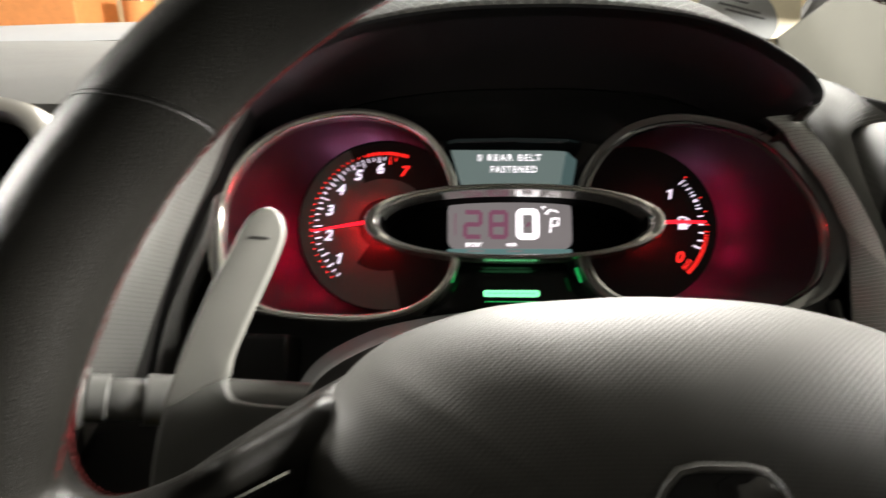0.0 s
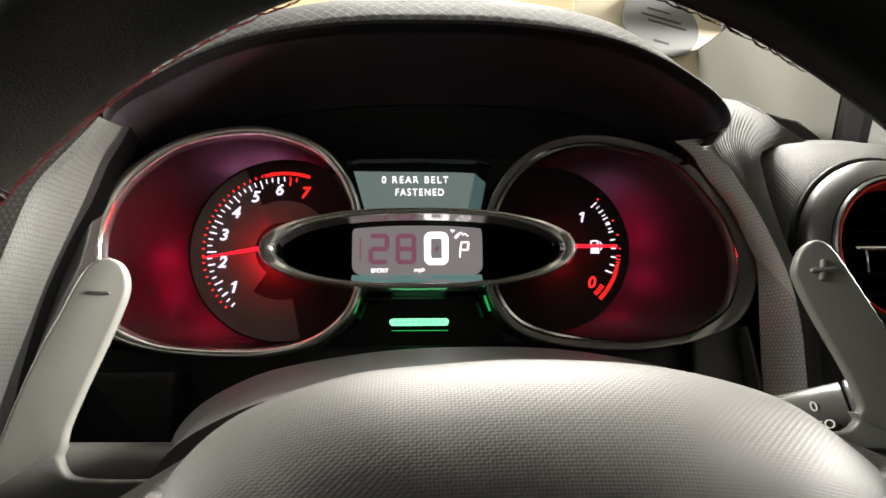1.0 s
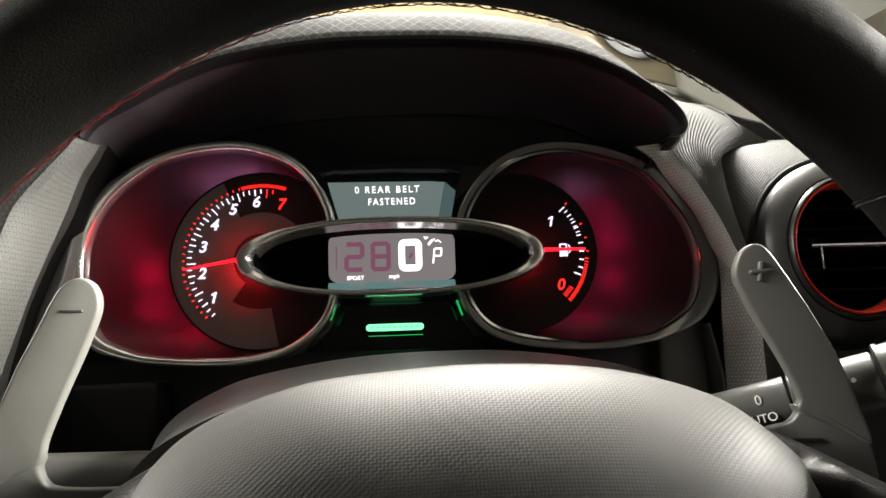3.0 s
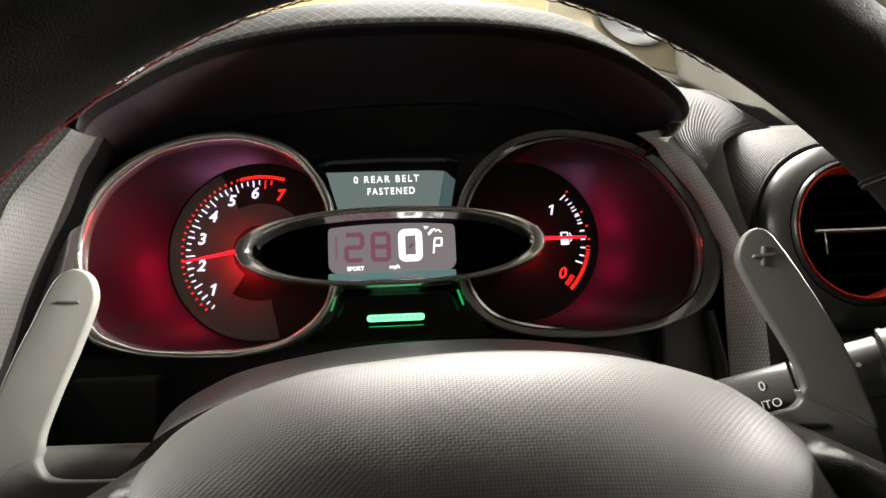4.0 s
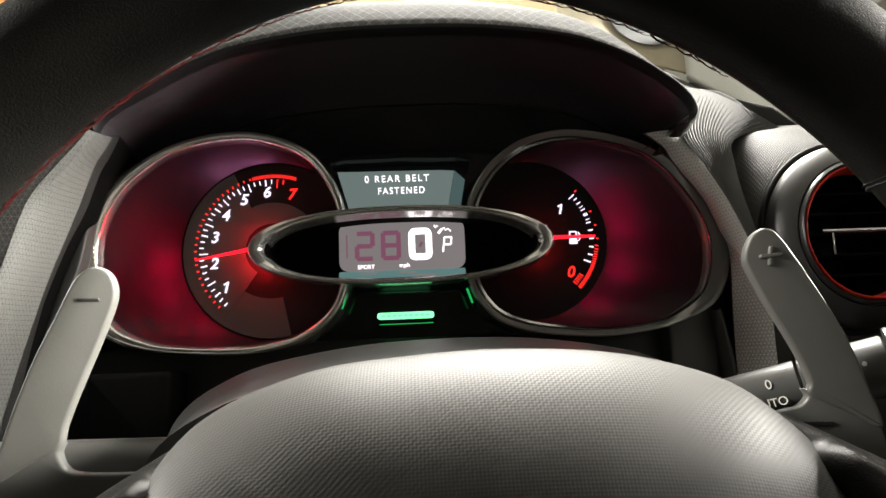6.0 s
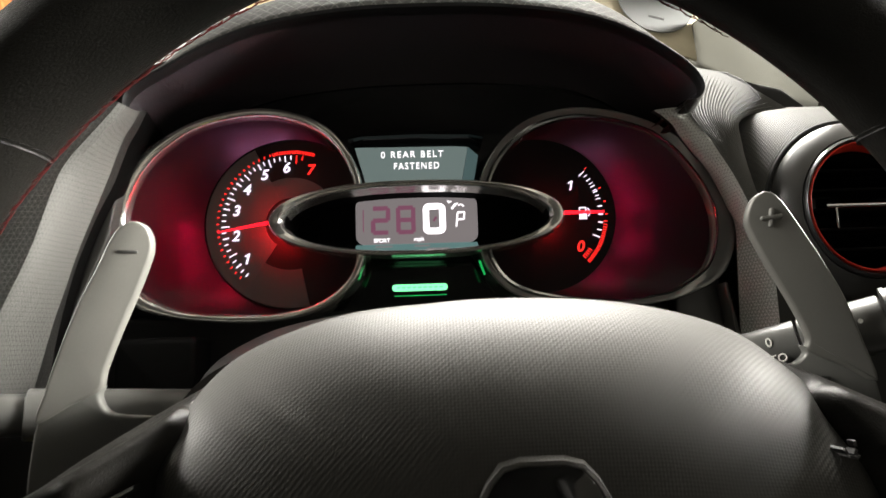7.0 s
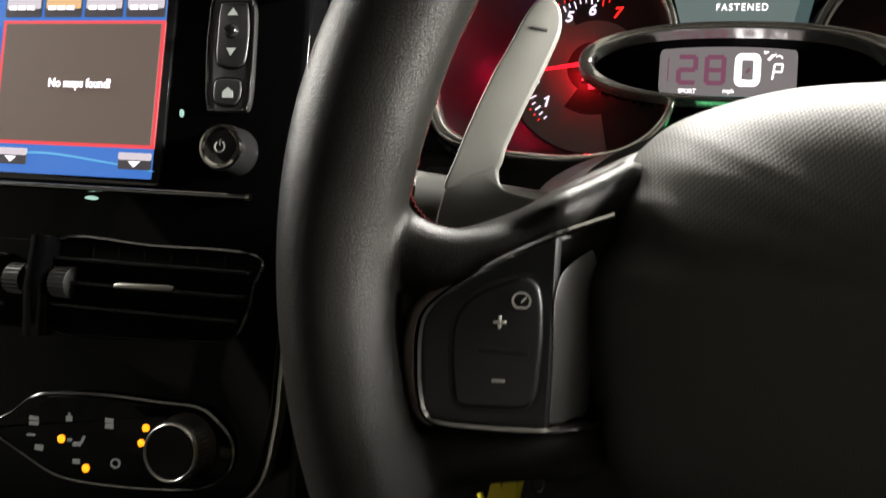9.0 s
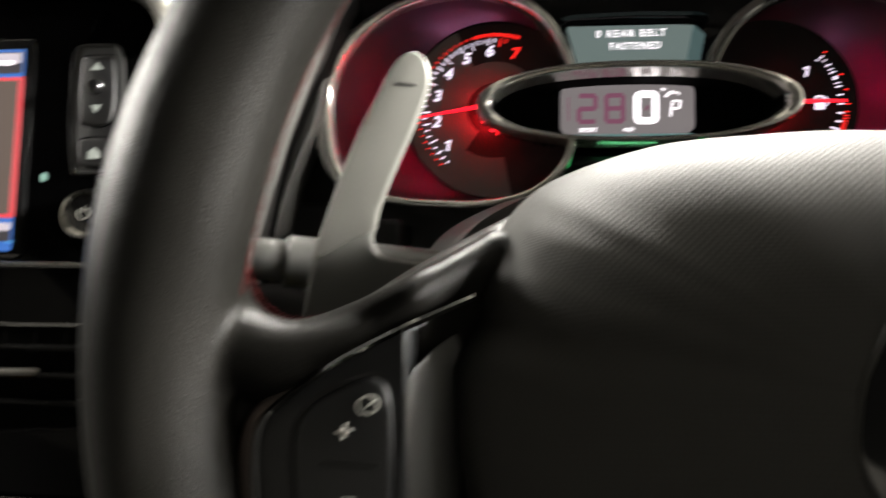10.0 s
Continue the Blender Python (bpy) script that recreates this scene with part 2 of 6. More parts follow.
def backlit(m, colour, share):
    """Lets lamps behind a thin film shine through it."""
    n, l = m.node_tree.nodes, m.node_tree.links
    tr = n.new("ShaderNodeBsdfTranslucent")
    tr.inputs["Color"].default_value = (*colour, 1)
    mix = n.new("ShaderNodeMixShader")
    mix.inputs[0].default_value = share
    out = n["Material Output"]
    l.new(n["Principled BSDF"].outputs[0], mix.inputs[1])
    l.new(tr.outputs[0], mix.inputs[2])
    l.new(mix.outputs[0], out.inputs["Surface"])


backlit(BOWL, (0.75, 0.20, 0.42), 0.24)
DIAL_GREY = material("dial_grey", (0.115, 0.114, 0.108), 0.45, grain=0.05, stain=0.1, scale=2500)
DIAL_DARK = material("dial_dark", (0.030, 0.022, 0.022), 0.4, stain=0.2, spec=0.1)
DIAL_BLACK = material("dial_black", (0.007, 0.007, 0.0075), 0.35, stain=0.2, spec=0.08)
YELLOW = material("yellow_plastic", (0.75, 0.62, 0.03), 0.45, grain=0.1, stain=0.2, scale=700, bump=0.2)
ICON = material("icon_print", (0.62, 0.62, 0.58), 0.5)
CREAM_WALL = material("cream_wall", (0.70, 0.56, 0.34), 0.85, grain=0.06, stain=0.15, scale=90, bump=0.2)
CONCRETE = material("concrete", (0.16, 0.155, 0.145), 0.85, grain=0.15, stain=0.25, scale=120, bump=0.3)
CABIN = material("cabin_lining", (0.035, 0.034, 0.032), 0.9, grain=0.15, stain=0.1, scale=800, bump=0.3)
ORANGE_CARD = material("orange_card", (0.75, 0.30, 0.10), 0.8, grain=0.08, stain=0.15, scale=60, bump=0.1)
PAPER = material("paper_disc", (0.105, 0.108, 0.108), 0.7, grain=0.06, stain=0.1, scale=400)
INK = material("ink", (0.012, 0.012, 0.012), 0.7)
STEEL_BLUE = material("bonnet_paint", (0.16, 0.17, 0.19), 0.35, coat=0.5, stain=0.1)
WHITE_GLOW = glow("white_glow", (1.0, 0.93, 0.97), 1.6)
NUM_GLOW = glow("number_glow", (0.93, 0.82, 1.0), 1.3)
RED_GLOW = glow("red_glow", (1.0, 0.02, 0.015), 1.5)
NEEDLE_GLOW = glow("needle_glow", (1.0, 0.008, 0.02), 2.2)
GREEN_GLOW = glow("green_glow", (0.22, 1.0, 0.42), 1.5)
GREEN_PRINT = glow("green_print", (0.12, 0.75, 0.28), 1.2)
GREEN_REFLECTION = glow("green_reflection", (0.02, 0.75, 0.16), 0.5)
AMBER_GLOW = glow("amber_glow", (1.0, 0.30, 0.006), 2.0)
LCD_GREY = glow("lcd_grey", (0.175, 0.155, 0.155), 1.0)
LCD_TEAL = glow("lcd_teal", (0.09, 0.17, 0.165), 1.0)
LCD_DIM = glow("lcd_dim", (0.05, 0.085, 0.085), 1.0)
GHOST = glow("lcd_ghost", (0.17, 0.06, 0.10), 1.0)
LED_RED = glow("led_red", (1.0, 0.012, 0.12), 19.0)
LED_MAGENTA = glow("led_magenta", (1.0, 0.02, 0.22), 12.0)
LED_VIOLET = glow("led_violet", (0.80, 0.95, 1.0), 10.0)
HUB_RED = glow("hub_lamp_red", (1.0, 0.012, 0.02), 85.0)
SCREEN_BROWN = glow("screen_brown", (0.115, 0.082, 0.066), 1.0)
SCREEN_BLUE = glow("screen_blue", (0.045, 0.16, 0.52), 1.0)
SCREEN_RED = glow("screen_red", (0.80, 0.07, 0.085), 1.0)
SCREEN_PALE = glow("screen_pale", (0.62, 0.55, 0.60), 1.0)
SCREEN_CYAN = glow("screen_cyan", (0.12, 0.42, 0.70), 1.0)
AMBER_DIM = glow("amber_dim", (0.75, 0.45, 0.22), 1.0)
LCD_MSG = glow("lcd_message", (0.115, 0.150, 0.142), 1.0)
ICON_LIT = glow("icon_lit", (0.55, 0.58, 0.50), 0.7)
ICON_DIM = glow("icon_dim", (0.30, 0.30, 0.27), 0.3)
STATUS_GLOW = glow("status_glow", (0.45, 0.75, 0.62), 0.8)
SCREEN_DARK = glow("screen_dark", (0.05, 0.045, 0.05), 1.0)

# ---- building helpers ----
AT = {}


def thing(name, label, category, loc=(0, 0, 0), group="", kind="", place=COL):
    ob = new(name)
    ob.empty_display_size = 0.02
    ob.matrix_world = place @ Matrix.Translation(loc)
    AT[ob.name] = Vector(loc)
    return tagged(ob, label, category, group, kind)


def part(name, bm, mat, parent, label="", smooth=True, sharp=40):
    bmesh.ops.recalc_face_normals(bm, faces=bm.faces)
    me = bpy.data.meshes.new(name)
    if smooth:
        lim = radians(sharp)
        for f in bm.faces:
            f.smooth = True
        for e in bm.edges:
            if len(e.link_faces) == 2 and e.calc_face_angle(0) > lim:
                e.smooth = False
    bm.to_mesh(me)
    bm.free()
    me.materials.append(mat)
    ob = new(name, me)
    ob.parent = parent
    if parent.name in AT:
        ob.location = -AT[parent.name]
    return tagged(ob, label) if label else ob


def spline(points, per=8, closed=True):
    """Points along a smooth curve through the given ones."""
    pts = [Vector(p) for p in points]
    n = len(pts)
    out = []
    for i in range(n if closed else n - 1):
        g = lambda k: pts[k % n] if closed else pts[min(max(k, 0), n - 1)]
        a, b, c, d = g(i - 1), g(i), g(i + 1), g(i + 2)
        for k in range(per):
            t = k / per
            out.append(0.5 * (2 * b + (c - a) * t + (2 * a - 5 * b + 4 * c - d) * t * t + (3 * b - a - 3 * c + d) * t ** 3))
    if not closed:
        out.append(pts[-1])
    return out


def normals2(poly, closed=True):
    """Unit normals in the plane, pointing out of a closed line."""
    n = len(poly)
    area = sum(poly[i][0] * poly[(i + 1) % n][1] - poly[(i + 1) % n][0] * poly[i][1] for i in range(n))
    sgn = 1 if area > 0 else -1
    out = []
    for i in range(n):
        a, b = (poly[i - 1], poly[(i + 1) % n]) if closed else (poly[max(i - 1, 0)], poly[min(i + 1, n - 1)])
        d = Vector((b[0] - a[0], b[1] - a[1]))
        d.normalize()
        out.append(Vector((d.y, -d.x)) * sgn)
    return out


def inset(poly, d):
    return [Vector((p[0], p[1])) - n * d for p, n in zip(poly, normals2(poly))]


def loft(rings, close=True, cap_first=False, cap_last=False, bm=None):
    bm = bm or bmesh.new()
    rows = [[bm.verts.new(p) for p in r] for r in rings]
    n = len(rows[0])
    for a, b in zip(rows, rows[1:]):
        for i in range(n if close else n - 1):
            j = (i + 1) % n
            bm.faces.new((a[i], a[j], b[j], b[i]))
    for want, row in ((cap_first, rows[0]), (cap_last, rows[-1])):
        if want:
            bm.faces.new(row)
    return bm


def slab(poly, front, back, edge=0.001, steps=3, depth=None, bm=None):
    """A plate of outline poly (x, z) from y = front (towards the driver) to back, its front edge rounded. depth(x, z) is added to y."""
    f = depth or (lambda x, z: 0.0)
    rings = [[(p[0], back + f(p[0], p[1]), p[1]) for p in poly]]
    for k in range(steps + 1):
        a = math.pi / 2 * k / steps
        rings.append([(p[0], front + edge * (1 - math.sin(a)) + f(p[0], p[1]), p[1]) for p in inset(poly, edge * (1 - math.cos(a)))])
    return loft(rings, cap_first=True, cap_last=True, bm=bm)


def dome(poly, centre, levels, bm=None):
    """Rings of an outline drawn in towards its centre: (share, y) pairs."""
    rings = [[(centre[0] + (p[0] - centre[0]) * s, y, centre[1] + (p[1] - centre[1]) * s) for p in poly] for s, y in levels]
    return loft(rings, cap_first=True, cap_last=True, bm=bm)


def sweep2(poly, profile, closed=True, widths=None, bm=None):
    """A bar along a line in the (x, z) plane; the profile is a closed loop of (outward, y)."""
    ns = normals2(poly, closed)
    w = widths or [1.0] * len(poly)
    rings = [[(p[0] + n.x * o * k, y, p[1] + n.y * o * k) for o, y in profile] for p, n, k in zip(poly, ns, w)]
    if closed:
        rings.append(rings[0])
    bm = loft(rings, cap_first=not closed, cap_last=not closed, bm=bm)
    bmesh.ops.remove_doubles(bm, verts=bm.verts, dist=1e-7)
    return bm


def tube(path, radius, sides=12, closed=False, bm=None, squash=1.0):
    """A round bar along a line in space; radius may be a list."""
    pts = [Vector(p) for p in path]
    n = len(pts)
    rad = radius if isinstance(radius, (list, tuple)) else [radius] * n
    rings = []
    up = Vector((0, -1, 0.02))
    for i in range(n):
        a, b = (pts[i - 1], pts[(i + 1) % n]) if closed else (pts[max(i - 1, 0)], pts[min(i + 1, n - 1)])
        d = (b - a).normalized()
        u = up.cross(d)
        if u.length < 1e-4:
            u = Vector((1, 0, 0)).cross(d)
        u.normalize()
        v = d.cross(u)
        rings.append([pts[i] + (u * math.cos(2 * math.pi * k / sides) + v * math.sin(2 * math.pi * k / sides) * squash) * rad[i] for k in range(sides)])
    if closed:
        rings.append(rings[0])
    bm = loft(rings, cap_first=not closed, cap_last=not closed, bm=bm)
    if closed:
        bmesh.ops.remove_doubles(bm, verts=bm.verts, dist=1e-7)
    return bm


def ellipse(cx, cz, a, b, n=48, power=2.0):
    out = []
    for i in range(n):
        t = 2 * math.pi * i / n
        c, s = math.cos(t), math.sin(t)
        out.append(Vector((cx + a * math.copysign(abs(c) ** (2 / power), c), cz + b * math.copysign(abs(s) ** (2 / power), s))))
    return out


def rounded(x0, z0, x1, z1, r, steps=5):
    out = []
    for cx, cz, a0 in ((x1 - r, z1 - r, 0), (x0 + r, z1 - r, 90), (x0 + r, z0 + r, 180), (x1 - r, z0 + r, 270)):
        for k in range(steps + 1):
            a = radians(a0 + 90 * k / steps)
            out.append(Vector((cx + r * math.cos(a), cz + r * math.sin(a))))
    return out


def bar(x0, z0, x1, z1, width, front, back, bm=None, edge=0.0001):
    """A thin straight bar between two points of the instrument plane."""
    d = Vector((x1 - x0, z1 - z0))
    d.normalize()
    q = Vector((-d.y, d.x)) * width / 2
    a, b = Vector((x0, z0)), Vector((x1, z1))
    return slab([a - q, b - q, b + q, a + q], front, back, min(edge, width / 5), 1, bm=bm)


def box(x0, y0, z0, x1, y1, z1, bevel=0.0, bm=None):
    bm2 = bmesh.new()
    bmesh.ops.create_cube(bm2, size=1)
    for v in bm2.verts:
        v.co = Vector(((x0 + x1) / 2 + v.co.x * (x1 - x0), (y0 + y1) / 2 + v.co.y * (y1 - y0), (z0 + z1) / 2 + v.co.z * (z1 - z0)))
    if bevel:
        bmesh.ops.bevel(bm2, geom=list(bm2.edges), offset=bevel, segments=3, affect="EDGES", profile=0.5)
    return bm2


def letters(text, size, x, z, y, mat, parent, name="lettering", shear=0.0, label="", depth=0.0003, bold=0.0, squeeze=1.0, turn=None, spread=1.0):
    """Words in the built-in font, centred at (x, z) of the instrument plane."""
    cu = bpy.data.curves.new(name, "FONT")
    cu.body, cu.size, cu.align_x, cu.align_y = text, size, "CENTER", "CENTER"
    cu.extrude, cu.shear, cu.offset, cu.space_character = depth, shear, bold, spread
    tmp = bpy.data.objects.new(name, cu)
    scene.collection.objects.link(tmp)
    deps = bpy.context.evaluated_depsgraph_get()
    me = bpy.data.meshes.new_from_object(tmp.evaluated_get(deps))
    bpy.data.objects.remove(tmp)
    bpy.data.curves.remove(cu)
    me.transform((turn or Matrix.Translation((x, y, z))) @ pose(0, 0, 0, 90, 0, 0) @ Matrix.Diagonal((squeeze, 1, 1, 1)))
    me.materials.clear()
    me.materials.append(mat)
    me.name = name
    ob = new(name, me)
    ob.parent = parent
    if parent.name in AT:
        ob.location = -AT[parent.name]
    return tagged(ob, label) if label else ob


# ---- the garage round the car ----


def plain_box(name, x0, y0, z0, x1, y1, z1, mat, label, category, kind="", bevel=0.0, parent=None):
    bm = box(x0, y0, z0, x1, y1, z1, bevel)
    me = bpy.data.meshes.new(name)
    bm.to_mesh(me)
    bm.free()
    me.materials.append(mat)
    ob = new(name, me)
    if parent:
        ob.parent = parent
        return ob
    return tagged(ob, label, category, "", kind)


plain_box("floor", -3.4, -3.0, -0.06, 2.6, 4.2, 0.0, CONCRETE, "grey concrete garage floor under the car", "floor", "structure")
plain_box("ceiling", -3.4, -3.0, 2.5, 2.6, 4.2, 2.56, UNSEEN_WALL, "plain unseen garage ceiling, darkened to cut bounced light", "ceiling", "structure")
plain_box("wall_north", -3.4, 4.2, 0.0, 2.6, 4.3, 2.5, CREAM_WALL, "cream painted garage wall ahead of the car", "wall", "structure")
plain_box("wall_south", -3.4, -3.1, 0.0, 2.6, -3.0, 2.5, UNSEEN_WALL, "unseen garage wall behind the car, darkened to cut bounced light", "wall", "structure")
plain_box("wall_east", 2.6, -3.1, 0.0, 2.7, 4.3, 2.5, UNSEEN_WALL, "unseen garage wall beside the car, darkened to cut bounced light", "wall", "structure")
plain_box("wall_west", -3.5, -3.1, 0.0, -3.4, 4.3, 2.5, UNSEEN_WALL, "unseen garage wall on the far side, darkened to cut bounced light", "wall", "structure")
plain_box("cardboard_box", -3.1, 3.6, 0.95, -2.28, 4.1, 1.5, ORANGE_CARD, "orange-brown cardboard box on a garage shelf", "box", bevel=0.01)
plain_box("shelf", -3.3, 3.5, 0.90, -1.0, 4.19, 0.945, CREAM_WALL, "pale wall shelf ahead of the car", "shelf", bevel=0.004)
tin = thing("paint_tin", "brownish paint tin standing on the garage shelf", "tin", (-2.0, 3.8, 0.95), place=Matrix())
part("can", tube([(-2.0, 3.8, 0.946), (-2.0, 3.8, 1.12)], 0.09, 24), ORANGE_CARD, tin)
part("lid", tube([(-2.0, 3.8, 1.12), (-2.0, 3.8, 1.128)], 0.094, 24), DARK_CHROME, tin)

# ---- the car's shell ----
shell = thing("car_body", "grey car body shell closing the cabin round the dash", "car", (-0.36, -0.8, 0.0), place=Matrix())


def shell_part(name, bm, mat):
    return part(name, bm, mat, shell, smooth=False)


shell_part("roof", box(-0.98, -2.2, 1.43, 0.26, -0.14, 1.47, 0.01), HEADLINER)
shell_part("floor_pan", box(-1.08, -2.2, 0.16, 0.37, 0.75, 0.20, 0.005), CABIN)
shell_part("rear_panel", box(-1.08, -2.26, 0.2, 0.37, -2.2, 1.2, 0.01), CABIN)
shell_part("door_left", box(-1.13, -2.2, 0.2, -1.08, 0.62, 0.97, 0.01), CABIN)
shell_part("cant_rail_right", box(0.25, -0.56, 1.42, 0.41, -0.12, 1.46, 0.01), CABIN)
shell_part("cant_rail_left", box(-1.12, -2.2, 1.42, -0.97, -0.12, 1.46, 0.01), CABIN)
shell_part("cant_rear_right", box(0.25, -2.2, 1.42, 0.41, -0.55, 1.46, 0.01), CABIN)
shell_part("door_right", box(0.39, -2.2, 0.2, 0.44, 0.14, 1.035, 0.01), CABIN)
shell_part("side_panel_right", box(0.39, 0.145, 0.2, 0.43, 0.66, 0.98, 0.01), CABIN)
shell_part("bulkhead", box(-1.08, 0.62, 0.2, 0.37, 0.66, 0.98, 0.005), CABIN)
for sx, bx in ((1, 0.375), (-1, -1.095)):
    top = 0.27 if sx > 0 else -0.99
    shell_part("pillar_front", tube([(bx + 0.055 * sx, 0.60, 0.98), ((bx + top) / 2 + 0.07 * sx, 0.24, 1.22), (top + 0.01 * sx, -0.14, 1.44)], 0.026, 10), CABIN)
    shell_part("pillar_middle", tube([(bx + 0.02 * sx, -1.0, 0.96), (top, -0.95, 1.44)], 0.05, 10), CABIN)
    shell_part("pillar_rear", tube([(bx + 0.02 * sx, -2.15, 0.96), (top, -2.0, 1.44)], 0.09, 10), CABIN)
bonnet = thing("bonnet", "grey-blue bonnet of the car beyond the windscreen", "bonnet", (-0.36, 1.0, 0.9), place=Matrix())
part("panel", loft([[(-1.1 + 1.48 * k / 8, y, z + 0.012 * math.sin(math.pi * k / 8)) for k in range(9)] for y, z in ((0.66, 1.000), (0.8, 1.025), (1.1, 1.02), (1.5, 0.96), (1.6, 0.8))], close=False), STEEL_BLUE, bonnet)

# windscreen sticker, seen against the glass
disc = thing("windscreen_disc", "round grey paper disc stuck low on the windscreen", "sticker", (0.295, 0.46, 1.038), place=Matrix())
tilt = Matrix.Translation((0.297, 0.46, 1.042)) @ pose(0, 0, 0, -38, 14, 0)


def tilted(bm, m):
    bm.transform(m)
    return bm


part("paper", tilted(slab(ellipse(0, 0, 0.050, 0.046, 40), -0.0006, 0.0006, 0.0002, 1), tilt), PAPER, disc)
for i, (bx, bz, bw) in enumerate(((-0.004, 0.018, 0.03), (0.0, 0.008, 0.052), (0.008, 0.001, 0.05), (0.002, -0.026, 0.02))):
    part("print_bar", tilted(bar(bx - bw / 2, bz, bx + bw / 2, bz, 0.0028, -0.001, -0.0005), tilt), INK, disc)
# Opaque board whose cream colour stands for light at the windscreen edge.
holder = thing("windscreen_strip", "added cream board standing for the lit windscreen edge behind the disc", "trim", (0.295, 0.47, 1.03), kind="structure", place=Matrix())
part("strip", tilted(slab(rounded(-0.11, -0.068, 0.082, 0.16, 0.01), 0.004, 0.007, 0.001, 1), tilt), STRIP_CREAM, holder)

# ---- dashboard top, ends and pillar trim ----
dash = thing("dashboard", "grey grained plastic dashboard with a pale top", "dashboard", (-0.36, 0.2, 0.9), place=Matrix())
Z0 = 0.92
part("top_pad", loft([[(x, y, z) for x, y, z in ((-1.06, y, z), (-0.6, y, z + 0.004), (-0.215 if y < 0 else -0.19, y, z))] for y, z in ((-0.045, Z0 + 0.02), (-0.055, Z0 + 0.06), (-0.045, Z0 + 0.082), (0.0, Z0 + 0.092), (0.3, Z0 + 0.094), (0.5, Z0 + 0.0925), (0.61, Z0 + 0.06))], close=False), DASH_TOP, dash)
part("top_pad_middle", loft([[(x, y, z) for x in (-0.19, -0.08, 0.0, 0.08, 0.19)] for y, z in ((0.17, Z0 + 0.02), (0.2, Z0 + 0.045), (0.5, Z0 + 0.06), (0.61, Z0 + 0.05))], close=False), DASH_TOP, dash)
part("top_pad_right", loft([[(x, y, z - 0.4 * max(0, x - 0.27)) for x in (0.19, 0.24, 0.28, 0.345)] for y, z in ((0.06, Z0 + 0.03), (0.085, Z0 + 0.052), (0.12, Z0 + 0.058), (0.3, Z0 + 0.062), (0.46, Z0 + 0.075), (0.61, Z0 + 0.06))], close=False), DASH_TOP, dash)
trim = thing("pillar_trim", "smooth beige-grey trim panel at the foot of the windscreen pillar", "trim", (0.35, 0.3, Z0), kind="structure", place=Matrix())
def trim_x(y):
    """The panel bends away towards the door."""
    return 0.345 + 4.0 * max(0.0, 0.235 - y) ** 2


def trim_top(y):
    return 0.0879 - 1.1 * (y - 0.4618) if y > 0.4618 else 0.0879 + 0.373 * (0.4618 - y)


bm = loft([[(trim_x(y), y, Z0 - 0.02 + (trim_top(y) + 0.02) * k / 10) for k in range(11)] for y in [0.55 - 0.0125 * i for i in range(31)]], close=False)
bmesh.ops.recalc_face_normals(bm, faces=bm.faces)
bmesh.ops.solidify(bm, geom=bm.faces[:], thickness=0.003)
part("panel", bm, PILLAR, trim)
bm = loft([[(trim_x(max(y, 0.1)), y, Z0 + 0.112 + 0.78 * (0.174 - y) + (trim_top(y) - 0.112 - 0.78 * (0.174 - y)) * k / 5) for k in range(6)] for y in [0.1745 - 0.0125 * i for i in range(10)]], close=False)
part("upper_panel", bm, PILLAR, trim)
part("edge", tube([(0.3445, 0.50, Z0 + 0.050), (0.3445, 0.4618, Z0 + 0.0885), (0.3445, 0.3779, Z0 + 0.1198), (0.3445, 0.30, Z0 + 0.1486), (0.347, 0.20, Z0 + 0.1866)], 0.0018, 8), MATT_BLACK, trim, "dark edge along the glass")
seal = thing("door_seal", "black rubber door seal along the pillar", "seal", (0.37, 0.15, Z0), kind="structure", place=Matrix())
part("strip", loft([[(0.368, 0.205, Z0 + z), (0.366, 0.190, Z0 + z), (0.362, 0.165, Z0 + z), (0.3615, 0.1450, Z0 + z), (0.366, 0.1400, Z0 + z)] for z in (-0.05, 0.0, 0.04, 0.08, 0.115)], close=False), LOBE_BLACK, seal)
door_trim = thing("door_trim", "pale grey upper trim of the driver's door", "trim", (0.37, 0.1, Z0), kind="structure", place=Matrix())
part("panel", box(0.364, -0.06, Z0 - 0.10, 0.385, 0.1415, Z0 + 0.082, 0.006), DASH_GRAIN, door_trim)
gap = thing("dash_end_seal", "black filler between dash end and pillar", "seal", (0.29, 0.06, 0.08), kind="structure")
part("strip", slab([Vector(v) for v in ((0.2500, 0.1150), (0.2700, 0.1110), (0.2851, 0.1070), (0.2948, 0.0985), (0.3050, 0.0900), (0.3300, 0.0860), (0.3700, 0.0800), (0.3700, 0.0300), (0.2500, 0.0300))], 0.060, 0.10, 0.004), LOBE_BLACK, gap)

# ---- instrument hood ----
LIP = spline([(-0.1652, 0.0560), (-0.1640, 0.0595), (-0.1610, 0.0635), (-0.1530, 0.0695), (-0.1390, 0.0770), (-0.1180, 0.0880), (-0.0880, 0.0988), (-0.0420, 0.1062), (0.0030, 0.1080), (0.0500, 0.1070), (0.0970, 0.1010), (0.1290, 0.0898), (0.1500, 0.0772), (0.1610, 0.0680), (0.1655, 0.0605), (0.1652, 0.0550), (0.1620, 0.0515), (0.1560, 0.0500)], 6, False)


